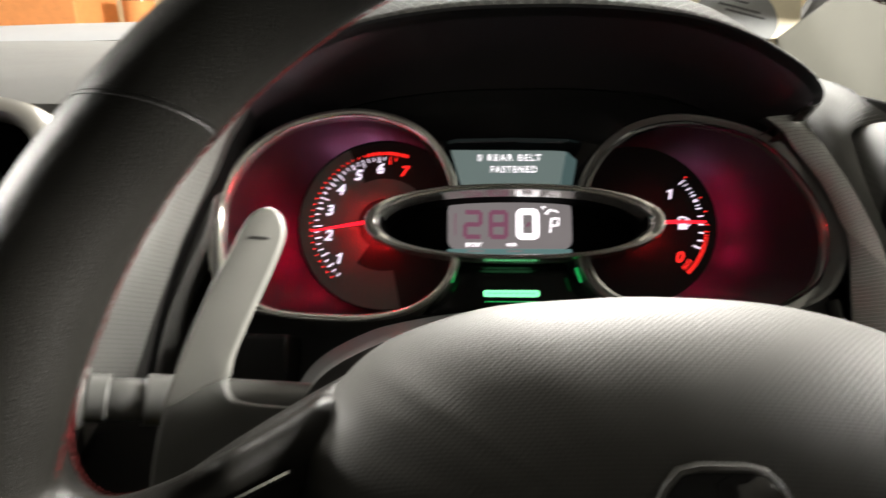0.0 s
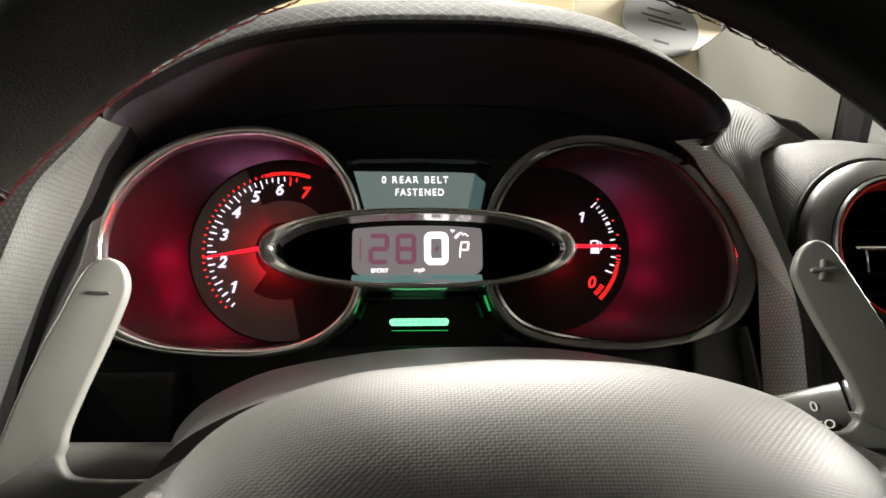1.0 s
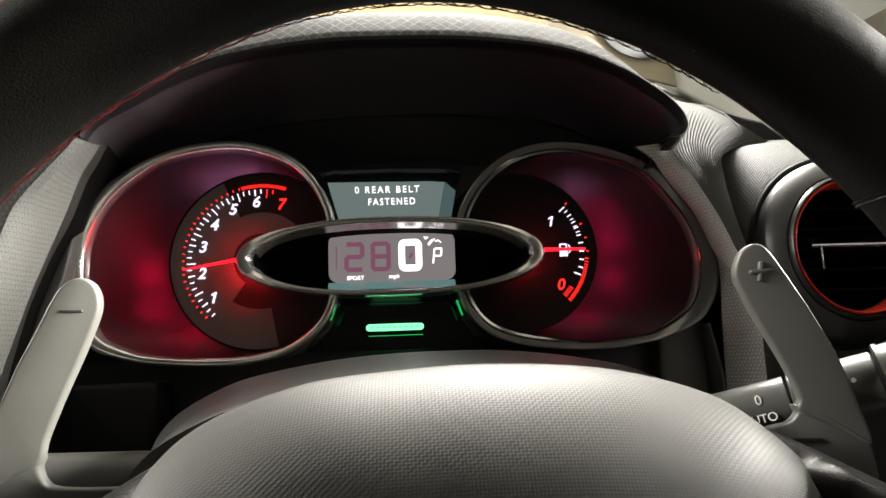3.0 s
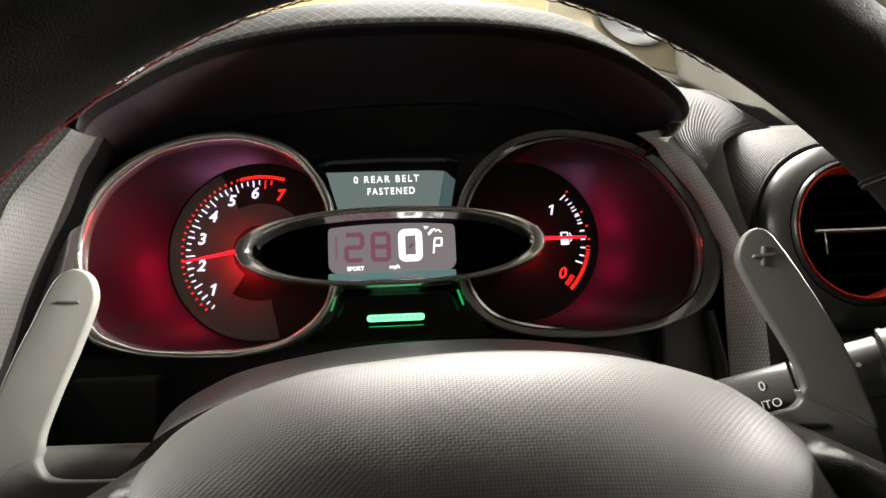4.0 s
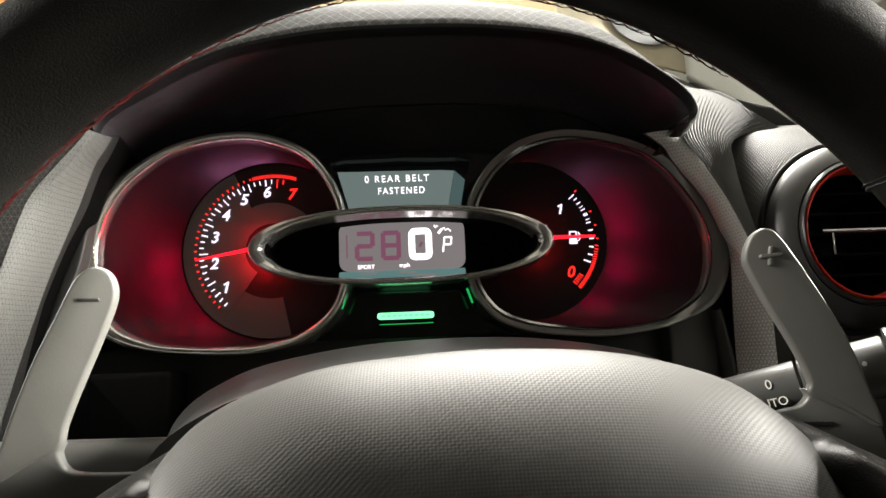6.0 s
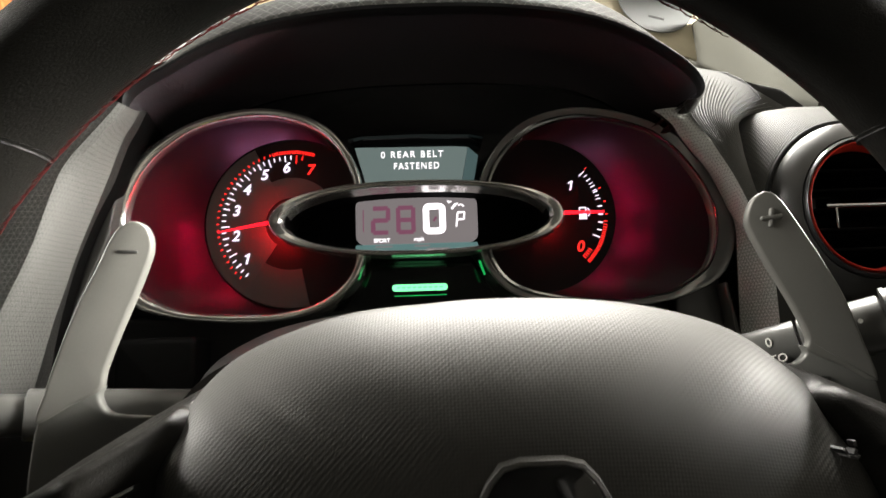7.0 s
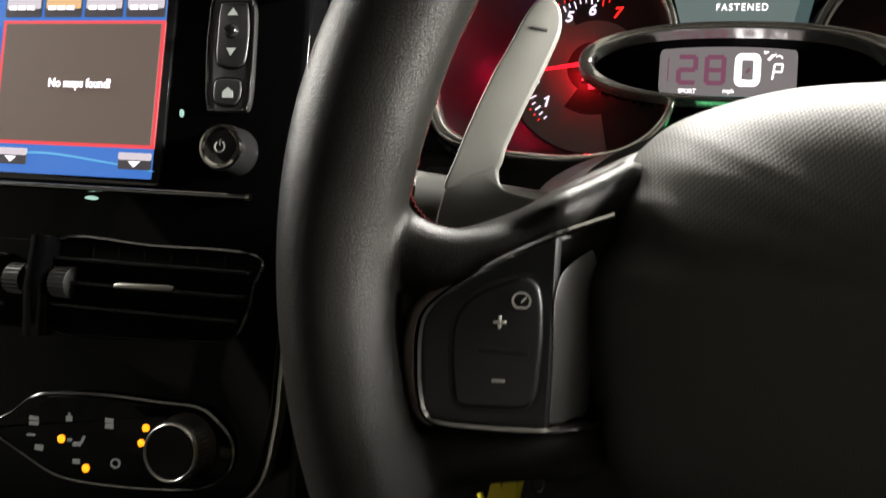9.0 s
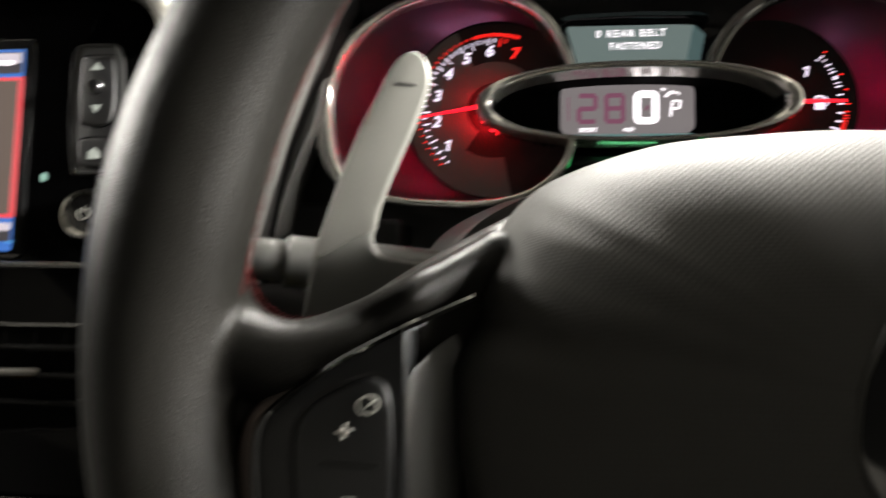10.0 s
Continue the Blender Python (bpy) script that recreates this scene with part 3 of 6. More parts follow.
def hood_ring(o_side, o_top, y_side, y_top, flare=0.0, spread=2.6):
    """The lip line pushed outwards, more over the middle, and spreading with depth towards its ends."""
    out = []
    n = len(LIP)
    for i, p in enumerate(LIP):
        a, b = LIP[max(i - 1, 0)], LIP[min(i + 1, n - 1)]
        d = (b - a).normalized()
        q = Vector((-d.y, d.x))
        w = max(0.0, 1 - abs(p.x / 0.165) ** 2.6)
        o = o_side + (o_top - o_side) * max(0.0, 1 - abs(p.x / 0.165) ** spread)
        o *= min(1.0, 0.25 + i / 12, 0.25 + (n - 1 - i) / 20)
        y = y_side + (y_top - y_side) * w
        g = 1 + max(0.0, y + 0.064) * (1 - w) * (0.8 if p.x < 0 else flare)
        out.append((p.x * g + q.x * o, y, p.y + q.y * o))
    return out


hood = thing("instrument_hood", "black grained hood arching over the instruments", "hood", (0, -0.03, 0.09))
part("visor", loft([hood_ring(0.0, -0.010, 0.014, 0.014, -0.9), hood_ring(0.0, -0.003, -0.03, -0.035, -0.9), hood_ring(0.0, 0.0, -0.060, -0.064)], close=False), VISOR_BLACK, hood, "smooth dark inner face")
LIP_RINGS = ((0.0, 0.0, -0.060, -0.064), (0.0003, 0.0002, -0.065, -0.069), (0.0009, 0.0012, -0.0682, -0.0718), (0.0016, 0.0030, -0.0688, -0.0725), (0.0024, 0.0052, -0.0680, -0.0720), (0.0032, 0.0078, -0.0655, -0.0702))
# Lower half of the roll is black to paint the shade under it.
part("lip", loft([hood_ring(*r) for r in LIP_RINGS[:4]], close=False), LOBE_BLACK, hood, "smooth underside of the lip, its shade painted black")
part("lip_edge", loft([hood_ring(*r) for r in LIP_RINGS[3:]], close=False), DASH_NET_HOOD, hood, "rolled front lip")
part("shell", loft([hood_ring(*r, 0.0, e) for e, r in zip((2.6, 3.2, 4.2, 5.0, 5.0, 5.0, 5.0, 4.0, 3.0, 3.0), (LIP_RINGS[-1], (0.0042, 0.0128, -0.060, -0.0665), (0.0058, 0.0208, -0.050, -0.0600), (0.0066, 0.0280, -0.038, -0.0520), (0.0070, 0.0345, -0.020, -0.0420), (0.0065, 0.0405, -0.005, -0.0300), (0.0055, 0.0450, 0.020, -0.0120),
                                            (0.0030, 0.0500, 0.05, 0.04), (0.0020, 0.058, 0.09, 0.09), (0.0, 0.03, 0.12, 0.14)))], close=False), DASH_NET_HOOD, hood, "grained top with a fine diamond net")

# ---- panels beside the instruments ----
side_l = thing("side_panel", "pale grey grained panel flanking the instruments", "panel", (-0.19, -0.06, 0.0), "panels beside the instruments")
EDGE_IN = spline([(-0.1615, 0.0600), (-0.1665, 0.0485), (-0.1720, 0.0378), (-0.1791, 0.0162), (-0.1880, -0.0030), (-0.1965, -0.0260), (-0.2013, -0.0428), (-0.2085, -0.0796), (-0.2150, -0.14)], 4, False)
EDGE_OUT = spline([(-0.1579, 0.0500), (-0.1640, 0.0420), (-0.1708, 0.0340), (-0.1844, 0.0172), (-0.1906, 0.0030), (-0.2000, -0.0280), (-0.2110, -0.0550), (-0.2280, -0.095), (-0.242, -0.15)], 4, False)
# Black sheet painting the shade between the left panel and the dial.
part("side_wall", loft([[(p.x - 0.010, 0.012, p.y) for p in EDGE_IN], [(p.x - 0.0015, -0.036, p.y) for p in EDGE_IN], [(p.x, -0.0455, p.y) for p in EDGE_IN]], close=False), DEEP_BLACK, side_l, "side wall blackened to stand for its shade")
FACE_MID = [(p.x, p.y) for p in spline([(-0.1610, 0.0560), (-0.1652, 0.0480), (-0.1702, 0.0391), (-0.1770, 0.0180), (-0.1838, -0.0010), (-0.1924, -0.0249), (-0.1988, -0.0470), (-0.2062, -0.0740), (-0.2190, -0.13)], 4, False)]
part("inner_side", loft([[(p.x, -0.0450, p.y) for p in EDGE_IN], [(p.x + 0.0004, -0.049, p.y - 0.0005) for p in EDGE_IN], [(x, -0.0557, z) for x, z in FACE_MID]], close=False), NET_STRIP, side_l, "strip with a fine pale net, ground darkened for shade")
part("face", loft([[(x, -0.0555, z) for x, z in FACE_MID], [(0.5 * (x + q.x) - 0.0012, -0.068, 0.5 * (z + q.y)) for (x, z), q in zip(FACE_MID, EDGE_OUT)], [(q.x, -0.080, q.y) for q in EDGE_OUT], [(q.x - 0.003, -0.083, q.y + 0.001) for q in EDGE_OUT]], close=False), KNIT_LEFT, side_l, "face with a knitted grain, its tone set to suit its light")
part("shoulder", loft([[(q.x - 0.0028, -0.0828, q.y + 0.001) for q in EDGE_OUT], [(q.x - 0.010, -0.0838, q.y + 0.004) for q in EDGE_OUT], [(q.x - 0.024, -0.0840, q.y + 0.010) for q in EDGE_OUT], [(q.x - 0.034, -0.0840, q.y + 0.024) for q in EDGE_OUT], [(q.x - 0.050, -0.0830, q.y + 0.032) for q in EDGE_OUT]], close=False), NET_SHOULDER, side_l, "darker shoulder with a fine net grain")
part("inner_strip", slab([Vector(v) for v in ((-0.1831, 0.0215), (-0.1860, -0.0024), (-0.1890, -0.0157), (-0.1968, -0.0354), (-0.2045, -0.0560), (-0.2120, -0.0900), (-0.2170, -0.13), (-0.2250, -0.13), (-0.2190, -0.0980), (-0.2137, -0.0799), (-0.2106, -0.0608), (-0.2022, -0.0253), (-0.1921, 0.0012))], -0.031, -0.005, 0.0012, 3), GREY_PLASTIC, side_l, "smooth wedge beside the dial")

side_r = thing("side_panel", "grey grained panel flanking the instruments", "panel", (0.18, -0.05, 0.0), "panels beside the instruments")
FOLD = spline([(0.1648, -0.0500, 0.0525), (0.1755, -0.0500, 0.0320), (0.1867, -0.0500, 0.0112), (0.1959, -0.0500, -0.0100), (0.2019, -0.0500, -0.0293), (0.2061, -0.0490, -0.0585), (0.2070, -0.0470, -0.0950), (0.2060, -0.0450, -0.1600)], 5, False)
INNER = spline([(0.1420, -0.0525, 0.0500), (0.1541, -0.0470, 0.0433), (0.1613, -0.0420, 0.0349), (0.1802, -0.0330, 0.0156), (0.1918, -0.0270, -0.0047), (0.1974, -0.0240, -0.0184), (0.1955, -0.0240, -0.0560), (0.1900, -0.0240, -0.1600)], 5, False)
for name, mat, lo, hi, words in (("face", KNIT_RIGHT, 0, 23, "face with a knitted grain, its tone set to suit its light"), ("lower_face", NET_LOWER, 22, len(INNER), "lower face with a net of pale threads, tone raised for weak light")):
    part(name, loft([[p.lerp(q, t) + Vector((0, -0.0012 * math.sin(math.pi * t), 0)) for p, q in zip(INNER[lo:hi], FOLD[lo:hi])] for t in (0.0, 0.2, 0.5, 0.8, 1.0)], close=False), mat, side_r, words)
part("side_wall", loft([[p + Vector((0.10 * p.x, 0.045, 0.10 * (p.z + 0.1))) for p in INNER], [p + Vector((0.006 * p.x, 0.003, 0.006 * (p.z + 0.1))) for p in INNER], [p + Vector((0.0003, -0.0002, 0)) for p in INNER]], close=False), SHADE_SIDE, side_r, "side wall with a net grain, shade put into its colour")
RT = [spline(r, 4, False) for r in (
    [(0.1838, -0.0200, 0.0900), (0.2077, 0.0000, 0.0957), (0.2331, 0.0150, 0.0928), (0.2696, 0.0300, 0.0793)],
    [(0.1648, -0.0500, 0.0525), (0.1826, -0.0350, 0.0572), (0.2001, -0.0200, 0.0597), (0.2185, -0.0050, 0.0605)],
    [(0.1755, -0.0500, 0.0320), (0.1876, -0.0400, 0.0347), (0.1985, -0.0300, 0.0366), (0.2090, -0.0200, 0.0381)],
    [(0.1867, -0.0500, 0.0112), (0.1931, -0.0450, 0.0122), (0.1993, -0.0400, 0.0132), (0.2053, -0.0340, 0.0138)],
    [(0.1959, -0.0500, -0.0100), (0.1997, -0.0470, -0.0098), (0.2036, -0.0440, -0.0097), (0.2080, -0.0400, -0.0095)],
    [(0.2019, -0.0500, -0.0293), (0.2056, -0.0480, -0.0292), (0.2098, -0.0450, -0.0289), (0.2141, -0.0420, -0.0286)],
    [(0.2061, -0.0490, -0.0585), (0.2104, -0.0470, -0.0586), (0.2148, -0.0450, -0.0586), (0.2197, -0.0420, -0.0586)],
    [(0.2060, -0.0450, -0.1600), (0.2090, -0.0440, -0.1600), (0.2130, -0.0420, -0.1600), (0.2180, -0.0380, -0.1600)])]
RCOL = [spline([row[k] for row in RT], 4, False) for k in range(13)]


def ribbed(u, j):
    k = min(int(u * 12), 11)
    f = u * 12 - k
    return RCOL[k][j].lerp(RCOL[k + 1][j], f)


part("ribbed_top", loft(RCOL, close=False), RIB_BASE, side_r, "ribbed top corner")
for k in range(20):
    u = 0.03 + 0.95 * k / 19
    part("rib", tube([ribbed(u, j) for j in range(1, 21)], [0.0002] + [0.00075 - 0.000022 * j for j in range(19)], 6), RIB_GREY, side_r)
back_edge = [p + Vector((0.0, 0.035, 0.018)) for p in (c[0] for c in RCOL)]
part("back_slope", loft([[c[0] for c in RCOL], back_edge, [p + Vector((0.015, 0.09, 0.045)) for p in back_edge]], close=False), RIB_BASE, side_r)
part("inner_strip", slab([Vector(v) for v in ((0.1600, -0.050), (0.1885, -0.040), (0.1905, -0.060), (0.1905, -0.085), (0.1890, -0.125), (0.1870, -0.160), (0.1600, -0.160))], -0.012, 0.010, 0.003, 3), GREY_PLASTIC, side_r, "smooth inner strip")
part("ridge", slab([Vector(v) for v in ((0.1868, -0.0520), (0.1884, -0.0520), (0.1938, -0.0834), (0.1952, -0.1300), (0.1928, -0.1300), (0.1912, -0.0834))], -0.025, 0.0, 0.0008, 3), RIB_GREY, side_r, "thin raised ridge")

# lower dash below and beside the instruments
lower = thing("lower_dash", "dark grey lower dashboard behind the steering column", "dashboard", (0, 0.0, -0.15))
part("panel", slab(rounded(-0.232, -0.46, 0.34, -0.060, 0.012), 0.002, 0.03, 0.004), MATT_BLACK, lower)
part("pocket", slab(rounded(-0.183, -0.125, -0.135, -0.0745, 0.004), -0.030, 0.0, 0.004), LOBE_BLACK, lower)
part("knee_panel", slab(spline([(-0.225, -0.125), (-0.10, -0.135), (0.10, -0.135), (0.215, -0.13), (0.225, -0.3), (0.2, -0.44), (-0.2, -0.44), (-0.228, -0.3)], 6), -0.075, 0.0, 0.012), DASH_NET_DARK, lower)
part("backing", slab(rounded(-0.24, -0.1, 0.25, 0.105, 0.04), 0.016, 0.03, 0.003), MATT_BLACK, lower)

# ---- steering column ----
column = thing("steering_column", "dark plastic steering column shroud behind the wheel", "steering column", (0.02, -0.1, -0.12))
ARCH = spline([(-0.118, -0.150), (-0.113, -0.112), (-0.103, -0.0925), (-0.082, -0.0795), (-0.060, -0.0725), (-0.020, -0.0665), (0.022, -0.0648), (0.062, -0.0665), (0.100, -0.0725), (0.122, -0.0795), (0.143, -0.0925), (0.152, -0.112), (0.156, -0.150), (0.13, -0.20), (0.02, -0.215), (-0.09, -0.20)], 4)
part("shroud", dome(ARCH, (0.02, -0.13), ((0.86, -0.01), (0.96, -0.04), (1.0, -0.085), (1.0, -0.100), (0.985, -0.106), (0.93, -0.120), (0.88, -0.15), (0.82, -0.19))), SHROUD, column)
part("neck", tube([(0.025, -0.17, -0.135), (0.027, -0.225, -0.14)], 0.045, 24), SATIN_BLACK, column)
part("cover", slab(rounded(-0.085, -0.20, 0.125, -0.112, 0.02), -0.175, -0.12, 0.01), SATIN_BLACK, column)

# ---- shift paddles ----
BLADE_L = spline([(-0.0999, -0.0396), (-0.0968, -0.0413), (-0.0954, -0.0452), (-0.0957, -0.0500), (-0.0980, -0.0566), (-0.1020, -0.0661), (-0.1079, -0.0793), (-0.1129, -0.0915), (-0.1154, -0.0990), (-0.1240, -0.1038), (-0.1346, -0.1095), (-0.1312, -0.0985), (-0.1252, -0.0825), (-0.1187, -0.0675), (-0.1129, -0.0562), (-0.1074, -0.0452), (-0.1036, -0.0408)], 5)
ARM_L = spline([(-0.1150, -0.0970), (-0.1159, -0.1008), (-0.1148, -0.1055), (-0.1118, -0.1078), (-0.1030, -0.1092), (-0.0900, -0.1101), (-0.0500, -0.1120), (-0.0500, -0.1350), (-0.0900, -0.1330), (-0.1050, -0.1340), (-0.1150, -0.1500), (-0.1400, -0.1500), (-0.1400, -0.1350), (-0.1368, -0.1176), (-0.1346, -0.1096), (-0.1322, -0.1030), (-0.1235, -0.1000)], 5)
BLADE_R = spline([(0.1367, -0.0320), (0.1412, -0.0355), (0.1513, -0.0520), (0.1622, -0.0721), (0.1696, -0.0909), (0.1745, -0.1060), (0.1640, -0.1005), (0.1523, -0.0940), (0.1521, -0.0895), (0.1497, -0.0829), (0.1450, -0.0732), (0.1374, -0.0591), (0.1317, -0.0472), (0.1301, -0.0418), (0.1314, -0.0357), (0.1338, -0.0328)], 5)
ARM_R = spline([(0.1514, -0.0915), (0.1520, -0.0945), (0.1493, -0.0980), (0.1445, -0.0994), (0.1250, -0.1060), (0.1000, -0.1120), (0.1000, -0.1300), (0.1250, -0.1330), (0.1420, -0.1340), (0.1520, -0.1500), (0.1780, -0.1500), (0.1790, -0.1300), (0.1771, -0.1160), (0.1746, -0.1060), (0.1722, -0.0990), (0.1630, -0.0960)], 5)


def paddle(sign, blade, arm, face_y, lean, at, slot):
    """A thin curved blade on its arm, with a raised sign near the tip."""
    ob = thing("shift_paddle", "satin silver gearshift paddle marked with a " + ("minus" if sign == "-" else "plus"), "paddle", (at[0], face_y, at[1]), "shift paddles")
    part("blade", slab(blade, face_y, face_y + 0.0034, 0.0011, 4, lean), SILVER, ob)
    part("arm", slab(arm, face_y + 0.0009, face_y + 0.0050, 0.0012, 3, lean), PADDLE_BASE, ob, "darker grey mounting arm")
    part("slot", slab(slot, face_y + 0.0003, face_y + 0.0015, 0.0002, 1, lean), MATT_BLACK, ob)
    x, z = at
    if sign == "-":
        part("mark", slab(rounded(x - 0.0031, z - 0.0005, x + 0.0031, z + 0.0005, 0.0004, 3), face_y - 0.0005, face_y + 0.0005, 0.0002, 2, lean), BEZEL_GREY, ob, "raised minus sign")
    else:
        for a, b in ((0.0036, 0.0008), (0.0008, 0.0036)):
            part("mark", slab(rounded(x - a, z - b, x + a, z + b, 0.0007, 3), face_y - 0.0012 - 0.0002 * (a > b), face_y + 0.0005, 0.0005, 2, lean), SILVER, ob, "raised plus sign")
    return ob


paddle("-", BLADE_L, ARM_L, -0.1955, lambda x, z: 0.42 * (x + 0.102) - 0.30 * (z + 0.050), (-0.1030, -0.0504), rounded(-0.1120, -0.1255, -0.0880, -0.1205, 0.0015))
paddle("+", BLADE_R, ARM_R, -0.1810, lambda x, z: -0.42 * (x - 0.138) - 0.30 * (z + 0.042), (0.1380, -0.0422), rounded(0.1500, -0.1055, 0.1600, -0.1038, 0.0008))

# ---- stalks ----


def stalk(name, label, base, tip, marks):
    ob = thing(name, label, "stalk", base, "column stalks")
    a, b = Vector(base), Vector(tip)
    d = b - a
    s = lambda t: a + d * t
    part("root", tube([s(-0.15), s(0.0), s(0.372)], [0.0088, 0.0096, 0.0100], 24), STALK_GREY, ob)
    if not marks:
        part("neck", tube([s(0.372), s(0.376), s(0.60), s(0.604)], [0.0090, 0.0098, 0.0102, 0.0096], 24), STALK_GREY, ob)
        part("collar", tube([s(0.60), s(0.61), s(0.72), s(0.73)], [0.0078, 0.0082, 0.0082, 0.0078], 24), STALK_GREY, ob)
        part("ring", tube([s(0.73), s(0.735), s(0.80), s(0.805)], [0.0088, 0.0094, 0.0094, 0.0088], 24), STALK_GREY, ob)
        knob_part = part("knob", tube([s(0.81), s(0.82), s(0.96), s(1.0), s(1.02)], [0.0110, 0.0122, 0.0126, 0.0110, 0.006], 32), STALK_GREY, ob, "knurled end knob")
        side = Vector((0, 1, 0)).cross(d).normalized()
        other = side.cross(d).normalized()
        for k in range(16):
            q = side * math.cos(math.pi * k / 8) * 0.0124 + other * math.sin(math.pi * k / 8) * 0.0124
            part("knurl", tube([s(0.84) + q, s(0.95) + q], 0.0011, 6), STALK_GREY, knob_part)
        return ob
    part("collar", tube([s(0.380), s(0.384), s(0.462), s(0.466)], [0.0094, 0.0102, 0.0103, 0.0098], 24), STALK_GREY, ob)
    part("ring", tube([s(0.472), s(0.477), s(0.585), s(0.590)], [0.0100, 0.0112, 0.0113, 0.0106], 24), STALK_GREY, ob, "ring with an index dot")
    part("knob", tube([s(0.600), s(0.606), s(0.94), s(0.98), s(1.0)], [0.0115, 0.0130, 0.0132, 0.0115, 0.006], 24), STALK_GREY, ob)
    part("cap_edge", tube([s(0.598), s(0.608)], 0.0136, 24), STALK_GREY, ob)
    return ob


light_stalk = stalk("light_stalk", "dark grey light stalk with printed settings on the column", (0.112, -0.128, -0.1035), (0.235, -0.202, -0.070), True)
wiper_stalk = stalk("wiper_stalk", "grey wiper stalk on the steering column", (-0.100, -0.135, -0.1110), (-0.193, -0.176, -0.1065), False)
AX = (Vector((0.235, -0.202, -0.070)) - Vector((0.112, -0.128, -0.1035))).normalized()
face = Vector((-0.30, -0.93, 0.2))
face = (face - AX * face.dot(AX)).normalized()
TURN = Matrix((AX, -face, AX.cross(face) * -1)).transposed().to_4x4()


def on_stalk(t, off, r):
    p = Vector((0.112, -0.128, -0.1035)).lerp(Vector((0.235, -0.202, -0.070)), t)
    return Matrix.Translation(p + face * r - AX.cross(face) * off) @ TURN


letters("0", 0.0052, 0, 0, 0, ICON, light_stalk, "lettering", turn=on_stalk(0.300, 0.0018, 0.0101))
letters("AUTO", 0.0046, 0, 0, 0, ICON, light_stalk, "lettering", turn=on_stalk(0.290, -0.0052, 0.0090))
letters("0", 0.0052, 0, 0, 0, ICON, light_stalk, "lettering", turn=on_stalk(0.70, 0.003, 0.0131))
dot = tube([on_stalk(0.53, 0.001, 0.0109).translation, on_stalk(0.53, 0.001, 0.0116).translation], 0.0009, 10)
part("index_dot", dot, ICON, light_stalk)

# ---- right-hand air vent ----
vent = thing("air_vent", "round black air vent with a red ring in a grey pod", "air vent", (0.263, -0.03, -0.012))
VC = (0.2635, -0.013)


def circ(rx, rz, y, dx=0.0, dz=0.0, n=56, power=2.0):
    return [(p.x, y, p.y) for p in ellipse(VC[0] + dx, VC[1] + dz, rx, rz, n, power)]


part("pod", loft([circ(0.068, 0.098, 0.06, 0.022, 0.006, power=5), circ(0.062, 0.090, 0.03, 0.018, 0.001, power=5), circ(0.0590, 0.0845, 0.008, 0.0105, -0.001, power=4.8), circ(0.0575, 0.0825, 0.002, 0.0085, -0.001, power=4.6), circ(0.0555, 0.0765, -0.010, 0.005, 0.0, power=3.8), circ(0.0540, 0.066, -0.025, 0.002, 0.0, power=2.8), circ(0.0530, 0.0590, -0.035, 0.0, 0.0, power=2.2), circ(0.0515, 0.0555, -0.0385)]), POD_SILVER, vent, "satin grey pod")
part("bezel", loft([circ(0.0512, 0.0550, -0.036), circ(0.0512, 0.0550, -0.043), circ(0.0495, 0.053, -0.047), circ(0.0445, 0.0475, -0.053), circ(0.0405, 0.0430, -0.056), circ(0.0395, 0.0420, -0.0550), circ(0.0392, 0.0415, -0.045)]), BEZEL_GREY, vent, "smooth grey bezel ring")
part("groove", loft([circ(0.0532, 0.0590, -0.033), circ(0.0530, 0.0580, -0.0392), circ(0.0518, 0.0560, -0.0400), circ(0.0510, 0.0548, -0.0392)]), LOBE_BLACK, vent)
part("black_ring", loft([circ(0.0398, 0.0422, -0.050), circ(0.0396, 0.0420, -0.0575), circ(0.0385, 0.0405, -0.0590), circ(0.0375, 0.0395, -0.0575), circ(0.0372, 0.0392, -0.04)]), SATIN_BLACK, vent)
part("red_ring", loft([circ(0.0374, 0.0390, -0.045), circ(0.0374, 0.0390, -0.0580), circ(0.0366, 0.0382, -0.0590), circ(0.0356, 0.0372, -0.0575), circ(0.0345, 0.0362, -0.045)]), RED_TRIM, vent, "bright red ring")
part("barrel", loft([circ(0.0350, 0.0366, -0.046), circ(0.0335, 0.035, -0.02), circ(0.030, 0.031, 0.01)], cap_last=True), GLOSS_BLACK, vent)
for k in range(5):
    z = VC[1] - 0.024 + 0.012 * k
    w = math.sqrt(max(0.0344 ** 2 - (z - VC[1]) ** 2, 0)) - 0.0012
    part("slat", box(VC[0] - w, -0.048, z - 0.0009, VC[0] + w, -0.030, z + 0.0009, 0.0006), DEEP_BLACK, vent)
part("slider", tube([(VC[0] - 0.024, -0.0515, VC[1] + 0.0015), (VC[0] + 0.024, -0.0515, VC[1] + 0.0015)], 0.0015, 10), DARK_CHROME, vent, "thin chrome slider")
part("tab", box(VC[0] - 0.019, -0.0525, VC[1] - 0.012, VC[0] - 0.0175, -0.0500, VC[1] + 0.001, 0.0003), DARK_CHROME, vent)

# ---- instrument cluster ----
cluster = thing("instrument_cluster", "lit instrument cluster with chrome rings, red dials and a centre display", "instrument cluster", (0, 0, 0))
